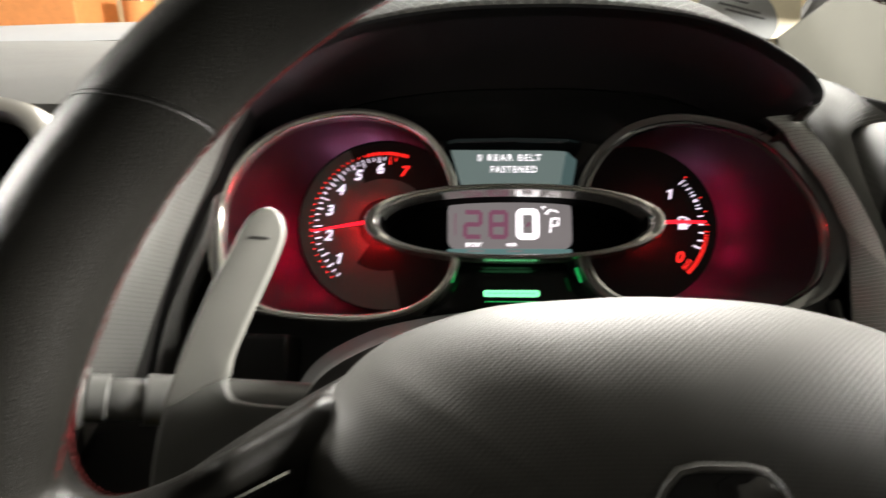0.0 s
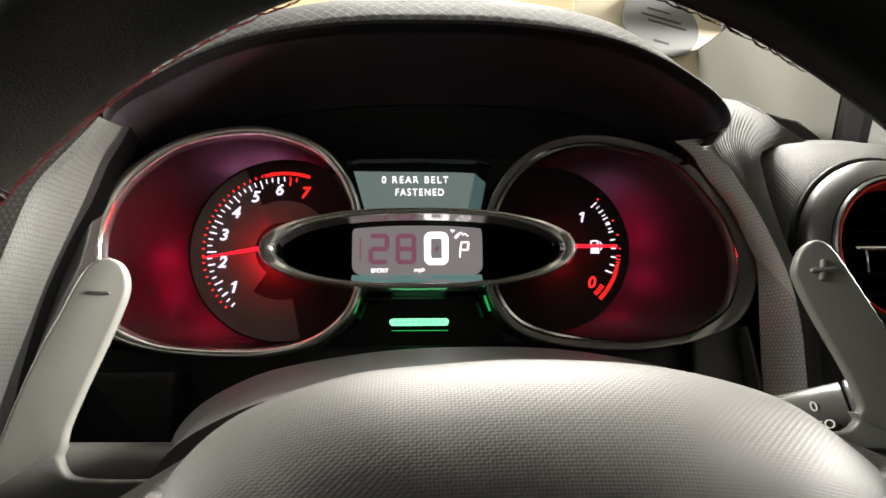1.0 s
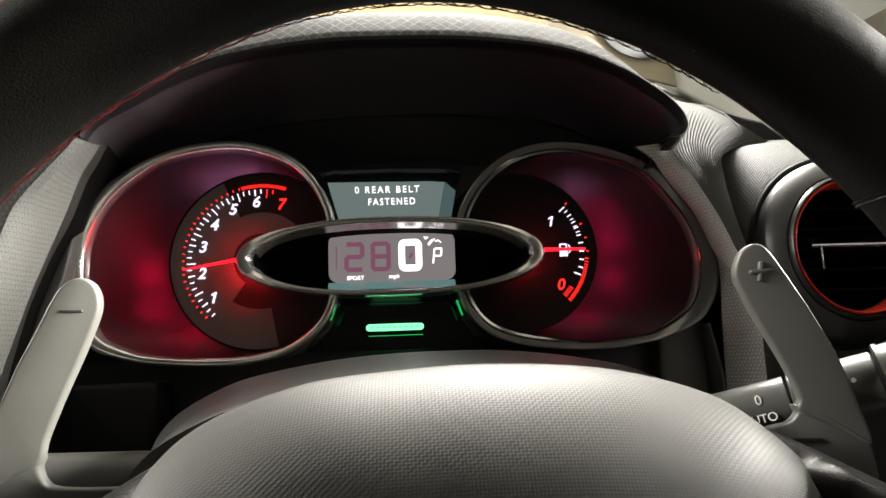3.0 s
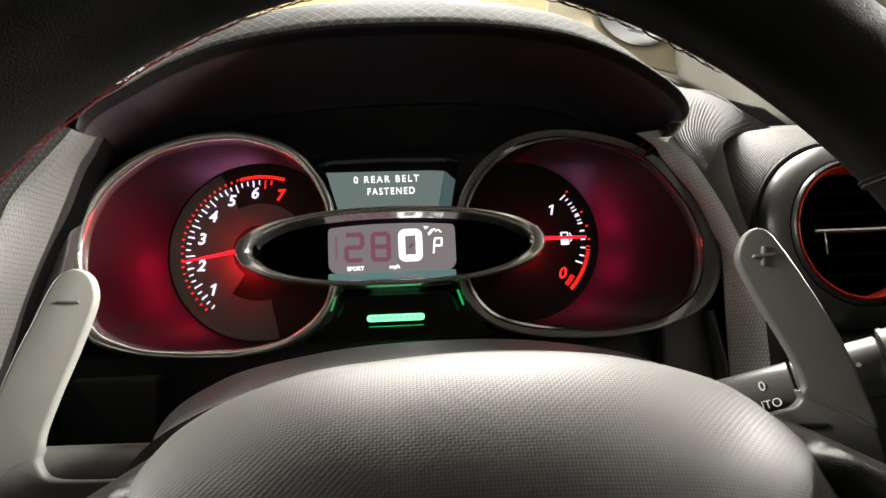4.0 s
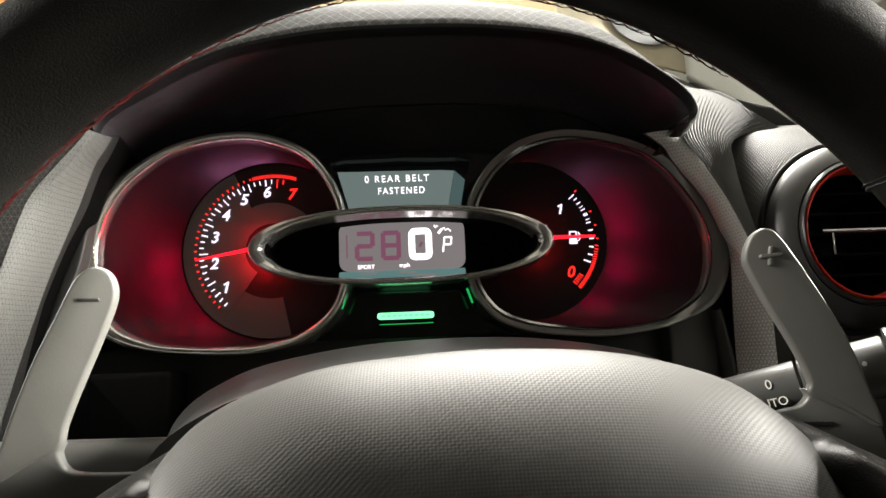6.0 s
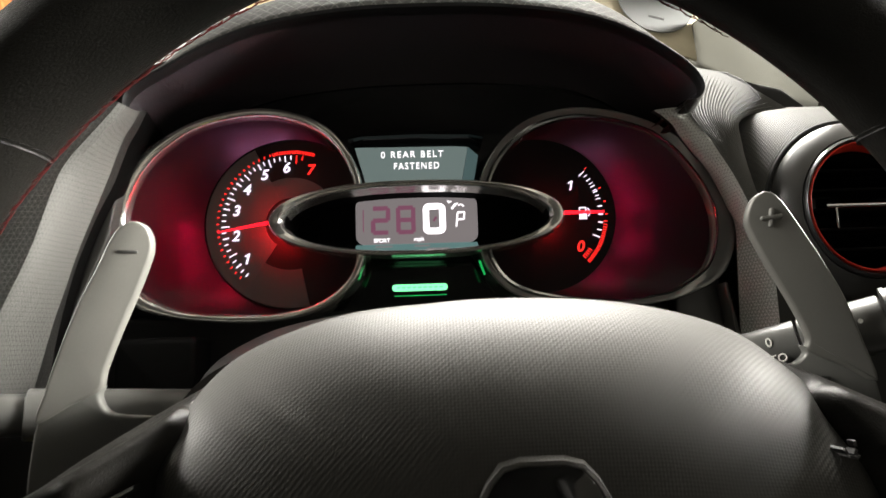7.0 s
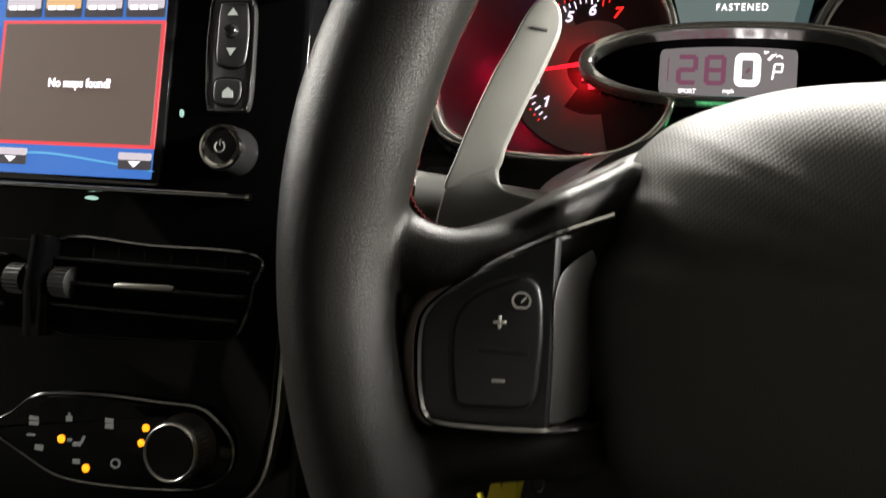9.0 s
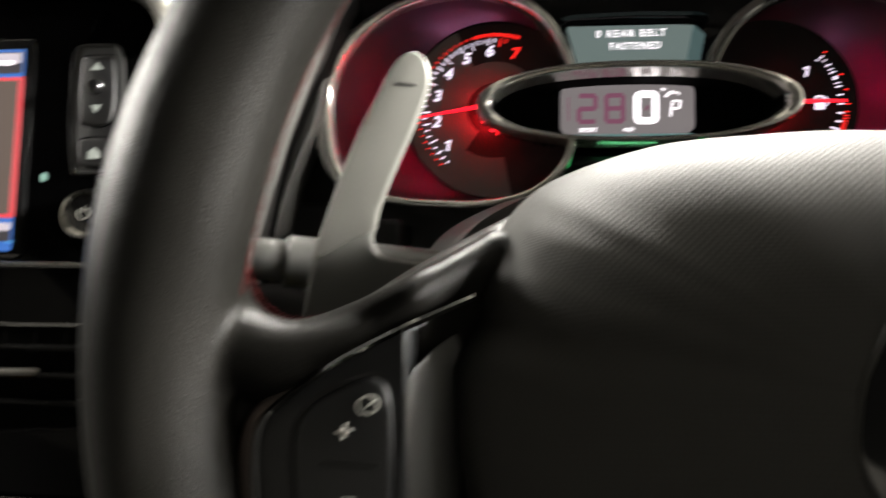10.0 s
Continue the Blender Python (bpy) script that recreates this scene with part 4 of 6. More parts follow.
L_OUT = spline([(-0.0330, -0.0060), (-0.0359, 0.0193), (-0.0399, 0.0320), (-0.0468, 0.0450), (-0.0572, 0.0564), (-0.0713, 0.0642), (-0.0890, 0.0692), (-0.1035, 0.0702), (-0.1207, 0.0685), (-0.1375, 0.0642), (-0.1525, 0.0576), (-0.1715, 0.0454), (-0.1845, 0.0305), (-0.1917, 0.0139), (-0.1940, -0.0036), (-0.1916, -0.0260), (-0.1855, -0.0440), (-0.1771, -0.0540), (-0.1640, -0.0600), (-0.1420, -0.0648), (-0.1119, -0.0672), (-0.0886, -0.0668), (-0.0684, -0.0632), (-0.0549, -0.0570), (-0.0446, -0.0486), (-0.0376, -0.0386), (-0.0340, -0.0260)], 7)
R_OUT = spline([(0.2005, -0.0140), (0.1965, -0.0334), (0.1859, -0.0490), (0.1652, -0.0590), (0.1450, -0.0632), (0.1263, -0.0652), (0.1055, -0.0650), (0.0781, -0.0618), (0.0595, -0.0562), (0.0479, -0.0480), (0.0398, -0.0357), (0.0362, -0.0220), (0.0352, -0.0047), (0.0385, 0.0180), (0.0457, 0.0340), (0.0564, 0.0473), (0.0714, 0.0580), (0.0880, 0.0635), (0.1045, 0.0652), (0.1225, 0.0632), (0.1404, 0.0585), (0.1570, 0.0512), (0.1733, 0.0396), (0.1895, 0.0208), (0.1983, 0.0023)], 7)


def widen(poly, x_far):
    """The ring is broader at its outer end."""
    return [1.0 + 0.9 * max(0.0, 1 - abs(p[0] - x_far) / 0.045) for p in poly]


def cut_oval(bm):
    """Takes away what would lie inside the oval's opening."""
    gone = [f for f in bm.faces if abs((f.calc_center_median().x + 0.0015) / 0.0905) ** 2.25 + abs((f.calc_center_median().z + 0.0052) / 0.0222) ** 2.25 < 1]
    bmesh.ops.delete(bm, geom=gone, context="FACES")
    return bm


RING = [(0.0, 0.0145), (0.0, -0.0185), (-0.0004, -0.0203), (-0.0014, -0.0212), (-0.0030, -0.0213), (-0.0043, -0.0206), (-0.0051, -0.0194), (-0.0056, -0.0174), (-0.0058, -0.0140), (-0.0058, 0.0145)]
part("chrome_ring", cut_oval(sweep2(L_OUT, RING, widths=widen(L_OUT, -0.1940))), RING_CHROME, cluster, "polished chrome dial ring")
R_WIDE = [1.0 + 1.7 * (w - 1) for w in widen(R_OUT, 0.2005)]
CONE = [(0.0, 0.0145), (0.0, -0.0195), (-0.0004, -0.0212), (-0.0012, -0.0216), (-0.0026, -0.0206), (-0.0040, -0.0193), (-0.0051, -0.0182), (-0.0056, -0.0168), (-0.0058, -0.0140), (-0.0058, 0.0145)]
smoke = part("smoked_ring", cut_oval(sweep2(R_OUT, CONE, widths=R_WIDE)), RING_SMOKE, cluster, "smoked chrome dial ring")
R_IN = [Vector((p[0], p[1])) - n * 0.0046 * w for p, n, w in zip(R_OUT, normals2(R_OUT), R_WIDE)]
part("bright_lip", cut_oval(sweep2(R_IN, [(0.0006, -0.0170), (0.0004, -0.0190), (-0.0004, -0.0195), (-0.0010, -0.0187), (-0.0012, -0.0160)], widths=[1.0 + 1.6 * max(0.0, min(1.0, (0.135 - p.x) / 0.07)) for p in R_IN])), DARK_CHROME, smoke, "thin polished inner lip")
part("surround", slab(spline([(-0.20, 0.0), (-0.19, 0.04), (-0.15, 0.075), (-0.08, 0.095), (0, 0.1), (0.08, 0.095), (0.15, 0.075), (0.19, 0.04), (0.203, 0.0), (0.195, -0.04), (0.16, -0.066), (0.08, -0.075), (0, -0.078), (-0.08, -0.075), (-0.16, -0.066), (-0.195, -0.04)], 4), 0.0150, 0.019, 0.001), GLOSS_BLACK, cluster, "gloss black surround")

TC, FC = (-0.0840, -0.0015), (0.0780, -0.0010)


def bowl(outline, widths, centre, r, mat):
    """The wall from the inside of a ring down to the round dial."""
    ns = normals2(outline)
    rings = []
    tops = [Vector((p[0], p[1])) - n * 0.0050 * w for p, n, w in zip(outline, ns, widths)]
    for s, y in ((0.0, -0.0135), (0.25, -0.0075), (0.55, -0.0025), (0.85, 0.0), (1.0, 0.0010)):
        ring = []
        for p in tops:
            d = Vector((p.x - centre[0], p.y - centre[1]))
            rr = min(r, d.length)
            q = Vector(centre) + d.normalized() * rr
            m = p.lerp(q, s)
            ring.append((m.x, y, m.y))
        rings.append(ring)
    return loft(rings)


dial_l = part("rev_dial", cut_oval(bowl(L_OUT, widen(L_OUT, -0.1940), TC, 0.0566, BOWL)), BOWL, cluster, "dark red rev counter bowl")
dial_r = part("fuel_dial", cut_oval(bowl(R_OUT, R_WIDE, FC, 0.0518, BOWL)), BOWL, cluster, "dark red fuel gauge bowl")


def disc_plate(c, r, y):
    """A round plate of fine rings, open where the oval stands."""
    return cut_oval(loft([[(c[0] + rr * math.cos(2 * math.pi * k / 96), yy, c[1] + rr * math.sin(2 * math.pi * k / 96)) for k in range(96)] for rr, yy in [(r, y + 0.002)] + [(r * (1 - j / 24), y) for j in range(24)]]))


part("dial_plate", disc_plate(TC, 0.0566, 0.0005), DIAL_DARK, dial_l)
part("dial_lip", cut_oval(loft([[(TC[0] + rr * math.cos(2 * math.pi * k / 72), y, TC[1] + rr * math.sin(2 * math.pi * k / 72)) for k in range(72)] for rr, y in ((0.0567, 0.0006), (0.0565, -0.0008), (0.0561, -0.0009), (0.0558, 0.0004))])), DIAL_BLACK, dial_l)
part("dial_plate", disc_plate(FC, 0.0518, 0.0005), DIAL_BLACK, dial_r)


def sector(c, r0, r1, a0, a1, n=24):
    out = [Vector((c[0] + r1 * math.cos(radians(a0 + (a1 - a0) * k / n)), c[1] + r1 * math.sin(radians(a0 + (a1 - a0) * k / n)))) for k in range(n + 1)]
    return out + [Vector((c[0] + r0 * math.cos(radians(a1 + (a0 - a1) * k / n)), c[1] + r0 * math.sin(radians(a1 + (a0 - a1) * k / n)))) for k in range(n + 1)]


part("grey_field", slab(sector(TC, 0.017, 0.0557, 116, 236), 0.0000, 0.0006, 0.0001, 1), DIAL_GREY, dial_l, "grey dial field")
part("grey_field", slab(sector(TC, 0.017, 0.0305, 46, 116), 0.0000, 0.0006, 0.0001, 1), DIAL_GREY, dial_l, "grey dial field")
part("grey_field", slab(sector(TC, 0.031, 0.0557, 236, 282), 0.0000, 0.0006, 0.0001, 1), DIAL_GREY, dial_l, "grey dial field")


def polar(c, r, a):
    return c[0] + r * math.cos(radians(a)), c[1] + r * math.sin(radians(a))


REV = {1: 219, 2: 192.5, 3: 166.5, 4: 142.5, 5: 119, 6: 95.5, 7: 71}


def rev_angle(v):
    k = min(max(int(v), 1), 6)
    return REV[k] + (v - k) * (REV[k + 1] - REV[k])


for k in range(0, 61):
    v = 0.6 + 0.1 * k
    if k % 2:
        continue
    a = rev_angle(v)
    big, half = abs(v - round(v)) < 0.01, abs(v * 2 - round(v * 2)) < 0.01 and abs(v - round(v)) > 0.01
    r0, w = (0.0415, 0.0009) if big else (0.0428, 0.0007)
    if abs((v % 1) - 0.4) < 0.11:
        r0 = 0.0402 if abs((v % 1) - 0.5) < 0.11 else r0
    part("tick", bar(*polar(TC, r0, a), *polar(TC, 0.0455, a), w, -0.0006, 0.0, edge=0.0001), RED_GLOW if v > 6.3 else NUM_GLOW, dial_l)
for k in range(26):
    v = 0.7 + 0.2 * k
    if v > 5.6:
        break
    a = rev_angle(v)
    part("red_mark", bar(*polar(TC, 0.0472, a), *polar(TC, 0.0487, a), 0.0007, -0.0006, 0.0), RED_GLOW, dial_l)
for k in range(26):
    a = rev_angle(5.6 + 1.36 * k / 25)
    part("red_mark", bar(*polar(TC, 0.0468, a), *polar(TC, 0.0489, a), 0.00055, -0.0006, 0.0), RED_GLOW, dial_l)
for k in range(1, 8):
    x, z = polar(TC, 0.0372, REV[k])
    letters(str(k), 0.0098, x, z, -0.0004, RED_GLOW if k == 7 else NUM_GLOW, dial_l, "numeral", shear=0.22, bold=0.00016)
for fx, fz, fd in ((*polar(TC, 0.0372, REV[1]), dial_l), (0.1005, 0.0178, dial_r)):
    part("numeral_flag", bar(fx + 0.0014, fz + 0.0034, fx - 0.0012, fz + 0.0020, 0.0009, -0.0007, -0.0001), NUM_GLOW, fd)
part("needle", slab([Vector((-0.0905, 0.0008)), Vector((-0.0905, -0.0018)), Vector((-0.1305, -0.0076)), Vector((-0.1307, -0.0068))], -0.0048, -0.0036, 0.0003, 1), NEEDLE_GLOW, dial_l, "glowing red needle")

FUEL = [41.5, 33, 26, 20.5, 13.5, 6.5, -1, -8.5, -15.5, -22, -28, -34, -40, -44.5]
for i, a in enumerate(FUEL[:10]):
    long = i in (0, 6, 9)
    part("tick", bar(*polar(FC, 0.0385 if i in (0, 9) else 0.0402, a), *polar(FC, 0.0432, a), 0.0008, -0.0006, 0.0), NUM_GLOW, dial_r)
    if i < 4:
        part("tick", bar(*polar(FC, 0.0405, a - 4), *polar(FC, 0.0430, a - 4), 0.0006, -0.0006, 0.0), NUM_GLOW, dial_r)
for i, a in enumerate((42.5, 22, 10, -1)):
    part("red_mark", bar(*polar(FC, 0.0448, a), *polar(FC, 0.0462, a), 0.0008, -0.0006, 0.0), RED_GLOW, dial_r)
for k in range(22):
    a = -7 - 38 * (k / 21) ** 0.85
    part("red_mark", bar(*polar(FC, 0.0438, a), *polar(FC, 0.0462, a), 0.0006, -0.0006, 0.0), RED_GLOW, dial_r)
for k in range(5):
    a = -36 - 2.2 * k
    part("red_mark", bar(*polar(FC, 0.0395, a), *polar(FC, 0.0425, a), 0.0006, -0.0006, 0.0), RED_GLOW, dial_r)
letters("1", 0.0088, 0.1005, 0.0178, -0.0004, NUM_GLOW, dial_r, "numeral", shear=0.22, bold=0.00016)
letters("0", 0.0098, 0.1045, -0.0232, -0.0004, RED_GLOW, dial_r, "numeral", shear=0.22, bold=0.00016)
part("needle", slab([Vector((0.0870, 0.0004)), Vector((0.0870, -0.0022)), Vector((0.1210, -0.0016)), Vector((0.1210, -0.0002))], -0.0048, -0.0036, 0.0003, 1), NEEDLE_GLOW, dial_r, "glowing red needle")
# fuel pump sign
for x0, z0, x1, z1, w in ((0.1052, -0.0044, 0.1105, -0.0044, 0.0009), (0.1058, 0.0030, 0.1098, 0.0030, 0.0008), (0.1058, -0.0044, 0.1058, 0.0030, 0.0008), (0.1099, -0.0044, 0.1099, 0.0030, 0.0008), (0.1058, -0.0022, 0.1099, -0.0022, 0.0036), (0.1108, -0.0030, 0.1122, -0.0020, 0.0006), (0.1122, -0.0020, 0.1122, 0.0010, 0.0006), (0.1122, 0.0010, 0.1112, 0.0026, 0.0006)):
    part("fuel_sign", bar(x0, z0, x1, z1, w, -0.0008, 0.0), NUM_GLOW, dial_r)

# lamps of the dials, tucked behind the oval and under the rings
for c, x in ((dial_l, -0.0885), (dial_r, 0.0853)):
    part("hub_lamp", slab(rounded(x - 0.0022, -0.0130, x + 0.0022, 0.0025, 0.001, 2), -0.0110, -0.0100, 0.0002, 1), HUB_RED, c, "red lamp behind the display")
for c, mat, spots in ((dial_l, LED_RED, ((-0.154, -0.008, 0.0018), (-0.149, -0.030, 0.0014), (-0.128, -0.052, 0.0012), (-0.063, 0.0455, 0.0013), (-0.170, 0.018, 0.0009))), (dial_l, LED_VIOLET, ((-0.0935, 0.0590, 0.0012), (-0.1160, 0.0540, 0.0013))),
                      (dial_r, LED_MAGENTA, ((0.1405, 0.006, 0.0015), (0.1390, -0.022, 0.0014), (0.1380, 0.026, 0.0011), (0.120, -0.049, 0.0012))), (dial_r, LED_VIOLET, ((0.1220, 0.042, 0.0008),))):
    for x, z, r in spots:
        part("led", slab(ellipse(x, z, r, r, 12), 0.0036 if mat == LED_VIOLET else 0.0050, 0.0118, 0.0002, 1), mat, c, "small lamp behind the dial film")

# centre oval with the speed display
OVAL = ellipse(-0.0015, -0.0056, 0.0918, 0.0240, 96, 2.25)
oval = part("oval_frame", sweep2(OVAL, [(0.0, -0.012), (0.0, -0.0255), (-0.0006, -0.0275), (-0.0018, -0.0282), (-0.0030, -0.0272), (-0.0038, -0.0240), (-0.0042, -0.010)], widths=[1.0 + 1.4 * (abs(p[0] + 0.0015) / 0.0915) ** 6 for p in OVAL]), OVAL_CHROME, cluster, "dark polished oval frame")
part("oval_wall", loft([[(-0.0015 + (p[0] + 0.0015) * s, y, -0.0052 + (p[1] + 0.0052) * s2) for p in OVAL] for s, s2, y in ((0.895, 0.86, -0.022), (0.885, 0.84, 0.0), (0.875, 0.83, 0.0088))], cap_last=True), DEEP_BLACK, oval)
display = part("speed_display", slab(rounded(-0.0428, -0.0165, 0.0385, 0.0150, 0.006), 0.0062, 0.0088, 0.0006, 2), LCD_GREY, cluster, "lit grey speed display")
part("display_foot", slab(rounded(-0.0430, -0.0212, 0.0380, -0.0168, 0.0012), 0.0055, 0.0088, 0.0004, 1), LCD_TEAL, display)


def segments(x, z, w, h, t, which, mat, name, parent, y, slant=0.0):
    """A seven-segment digit."""
    X = {"l": x - w / 2, "r": x + w / 2}
    Z = {"b": z - h / 2, "m": z, "t": z + h / 2}
    ends = {"a": ("l", "t", "r", "t"), "b": ("r", "t", "r", "m"), "c": ("r", "m", "r", "b"), "d": ("l", "b", "r", "b"), "e": ("l", "m", "l", "b"), "f": ("l", "t", "l", "m"), "g": ("l", "m", "r", "m")}
    for s in which:
        a, b, c, d = ends[s]
        x0, z0, x1, z1 = X[a], Z[b], X[c], Z[d]
        part(name, bar(x0 + slant * (z0 - z), z0, x1 + slant * (z1 - z), z1, t, y - 0.0003, y + 0.0002), mat, parent)


ZERO = rounded(0.0020, -0.0107, 0.0172, 0.0103, 0.0042, 4)
part("digit", sweep2(ZERO, [(0.0, 0.0061), (0.0, 0.0055), (-0.0042, 0.0055), (-0.0042, 0.0061)]), WHITE_GLOW, display, "bright white zero")
segments(-0.0094, -0.0005, 0.0100, 0.0165, 0.0030, "abcdefg", GHOST, "unlit_segment", display, 0.0060)
segments(-0.0262, -0.0005, 0.0100, 0.0165, 0.0030, "abdeg", GHOST, "unlit_segment", display, 0.0060)
segments(-0.0385, -0.0005, 0.0016, 0.0150, 0.0008, "bc", GHOST, "unlit_segment", display, 0.0060)
segments(0.0270, -0.0012, 0.0046, 0.0096, 0.0011, "abgef", WHITE_GLOW, "digit", display, 0.0058, 0.12)
part("digit", bar(0.0090, -0.002, 0.0110, 0.001, 0.0018, 0.0060, 0.0062), GHOST, display)
letters("SPORT", 0.0036, -0.0256, -0.0142, 0.0058, WHITE_GLOW, display, "lettering", bold=0.00006)
letters("mph", 0.0038, -0.0010, -0.0138, 0.0058, WHITE_GLOW, display, "lettering", bold=0.00005)
for x0, z0, x1, z1, w in ((0.0188, 0.0118, 0.0200, 0.0100, 0.0010), (0.0204, 0.0116, 0.0212, 0.0108, 0.0008), (0.0214, 0.0062, 0.0240, 0.0092, 0.0016), (0.0240, 0.0092, 0.0258, 0.0098, 0.0010), (0.0258, 0.0082, 0.0278, 0.0092, 0.0008), (0.0278, 0.0092, 0.0296, 0.0074, 0.0008)):
    part("lamp_sign", bar(x0, z0, x1, z1, w, 0.0056, 0.0060), WHITE_GLOW, display)
# Faint glowing bars paint the readout's reflection on the foot.
for x0, x1, z in ((-0.0298, -0.0188, -0.0184), (-0.0040, 0.0060, -0.0184), (0.0040, 0.0190, -0.0206)):
    part("foot_reflection_bar", bar(x0, z, x1, z, 0.0012, 0.0050, 0.0054), LCD_GREY, display)
part("upper_window", slab(rounded(0.004, 0.0168, 0.0200, 0.0190, 0.0006), 0.0066, 0.0086, 0.0003, 1), LCD_DIM, display)

# message display above the oval
message = part("message_display", slab([Vector((-0.0400, 0.0418)), Vector((0.0230, 0.0412)), Vector((0.0320, 0.0405)), Vector((0.0272, 0.0170)), Vector((-0.0330, 0.0170))], -0.0205, -0.014, 0.0004, 1), LCD_MSG, cluster, "grey-green message display")
part("side_facet", slab([Vector((0.0322, 0.0405)), Vector((0.0385, 0.0348)), Vector((0.0350, 0.0172)), Vector((0.0274, 0.0170))], -0.0203, -0.014, 0.0003, 1), LCD_DIM, message)
letters("0 REAR BELT", 0.0060, -0.0036, 0.0362, -0.0208, WHITE_GLOW, message, "lettering", squeeze=0.92, spread=1.32)
letters("FASTENED", 0.0060, -0.0010, 0.0286, -0.0208, WHITE_GLOW, message, "lettering", squeeze=0.86, spread=1.26)
part("message_hood", sweep2([Vector((-0.044, 0.046)), Vector((-0.036, 0.0478)), Vector((0.0, 0.0484)), Vector((0.034, 0.0474)), Vector((0.042, 0.0455))], [(0.0, 0.006), (0.0, -0.018), (0.0014, -0.020), (0.0028, -0.017), (0.003, 0.006)], False), GLOSS_BLACK, cluster)

# green lamp bar below
lamp_bar = part("green_lamp", slab(rounded(-0.0195, -0.0482, 0.0168, -0.0438, 0.0021), 0.0050, 0.0100, 0.0006, 2), GREEN_GLOW, cluster, "glowing green lamp bar")
for k in range(9):
    part("print_bar", bar(-0.0165 + 0.0035 * k, -0.0460, -0.0143 + 0.0035 * k, -0.0460, 0.0010, 0.0046, 0.0050), GREEN_PRINT, lamp_bar)
# Glowing bars paint the green lamp's reflections on the edges around it.
part("lamp_reflection_edge", bar(-0.0180, -0.0512, 0.0160, -0.0512, 0.0005, 0.0060, 0.0080), GREEN_REFLECTION, cluster)
part("lower_edge", bar(-0.0185, -0.0290, 0.0150, -0.0290, 0.0005, -0.016, -0.014), GREEN_REFLECTION, cluster)
part("lower_panel", slab([Vector((-0.032, -0.030)), Vector((0.033, -0.030)), Vector((0.052, -0.058)), Vector((0.062, -0.066)), Vector((-0.062, -0.066)), Vector((-0.052, -0.058))], 0.0065, 0.010, 0.0005, 1), GLOSS_BLACK, cluster)
for x0, z0, x1, z1 in ((-0.0360, -0.0330, -0.0392, -0.0420), (0.0368, -0.0325, 0.0398, -0.0415)):
    part("green_mark", bar(x0, z0, x1, z1, 0.0012, -0.0165, -0.015), GREEN_REFLECTION, cluster)

# ---- steering wheel ----
WX, WZ, WY, WS, WR = 0.0137, -0.1310, -0.2660, 0.0080, 0.1590
wheel = thing("steering_wheel", "black leather steering wheel with red stitching and a grey hub", "steering wheel", (WX, WY, WZ))
HX = 0.0272


def rim_point(a, da=0.0):
    """A point of the rim's middle line: round above, flattened at the foot."""
    c, s = math.cos(a), math.sin(a)
    r = WR * (1 + 0.055 * max(0.0, s) ** 5)
    if s < -0.80:
        r = WR * 0.80 / -s
    return Vector((WX + r * c, WY + WS * r * s, WZ + r * s))


def rim_radius(a):
    d = math.degrees(a) % 360
    left, right = (d - 168) / 16, ((d - 12 + 180) % 360 - 180) / 16
    return 0.0165 * (1 + 0.10 * math.exp(-left * left) + 0.10 * math.exp(-right * right))


def rim_frame(a):
    p, q = rim_point(a - 0.01), rim_point(a + 0.01)
    d = (q - p).normalized()
    out = (rim_point(a) - Vector((WX, WY, WZ)))
    out = (out - d * out.dot(d)).normalized()
    return rim_point(a), out, Vector((0, 1, 0)) - d * d.y


def rim_surface(a, phi, lift=0.0):
    """phi 0 looks at the wheel's axis, 90 degrees away from the driver."""
    p, out, fwd = rim_frame(a)
    d = math.degrees(a) % 360
    w = max(math.exp(-((d - 197) / 20) ** 4), math.exp(-(((d + 17 + 180) % 360 - 180) / 20) ** 4))
    r = rim_radius(a) * (1 - 0.22 * w * max(0.0, math.cos(phi + 0.6)) ** 2) + lift
    return p + (-out * math.cos(phi) + fwd * math.sin(phi)) * r


N, M = 200, 28
rings = [[rim_surface(2 * math.pi * i / N, 2 * math.pi * k / M, -0.0012 * max(0, math.cos(2 * math.pi * k / M - 0.6)) ** 40) for k in range(M)] for i in range(N)]
rings.append(rings[0])
skin = loft(rings)
bmesh.ops.remove_doubles(skin, verts=skin.verts, dist=1e-7)
SPOKE = spline([(-0.0700, -0.1035), (-0.0740, -0.1065), (-0.0880, -0.1160), (-0.1060, -0.1248), (-0.1190, -0.1288), (-0.1295, -0.1265), (-0.1340, -0.1180), (-0.1345, -0.1060), (-0.1400, -0.0930), (-0.1500, -0.1000), (-0.1550, -0.1300), (-0.1550, -0.1700), (-0.1450, -0.2120), (-0.1290, -0.2450), (-0.1205, -0.2350), (-0.1165, -0.2180), (-0.1150, -0.2070), (-0.1085, -0.1985), (-0.0950, -0.1945), (-0.0700, -0.1920), (-0.0600, -0.1900), (-0.0600, -0.1500), (-0.0620, -0.1100)], 5)


def sdep(x, z, steep=2.2):
    """How far back the spoke lies, falling away towards the hub."""
    return WS * (z - WZ) + (steep * (x + 0.088) if x > -0.088 else 0.0)


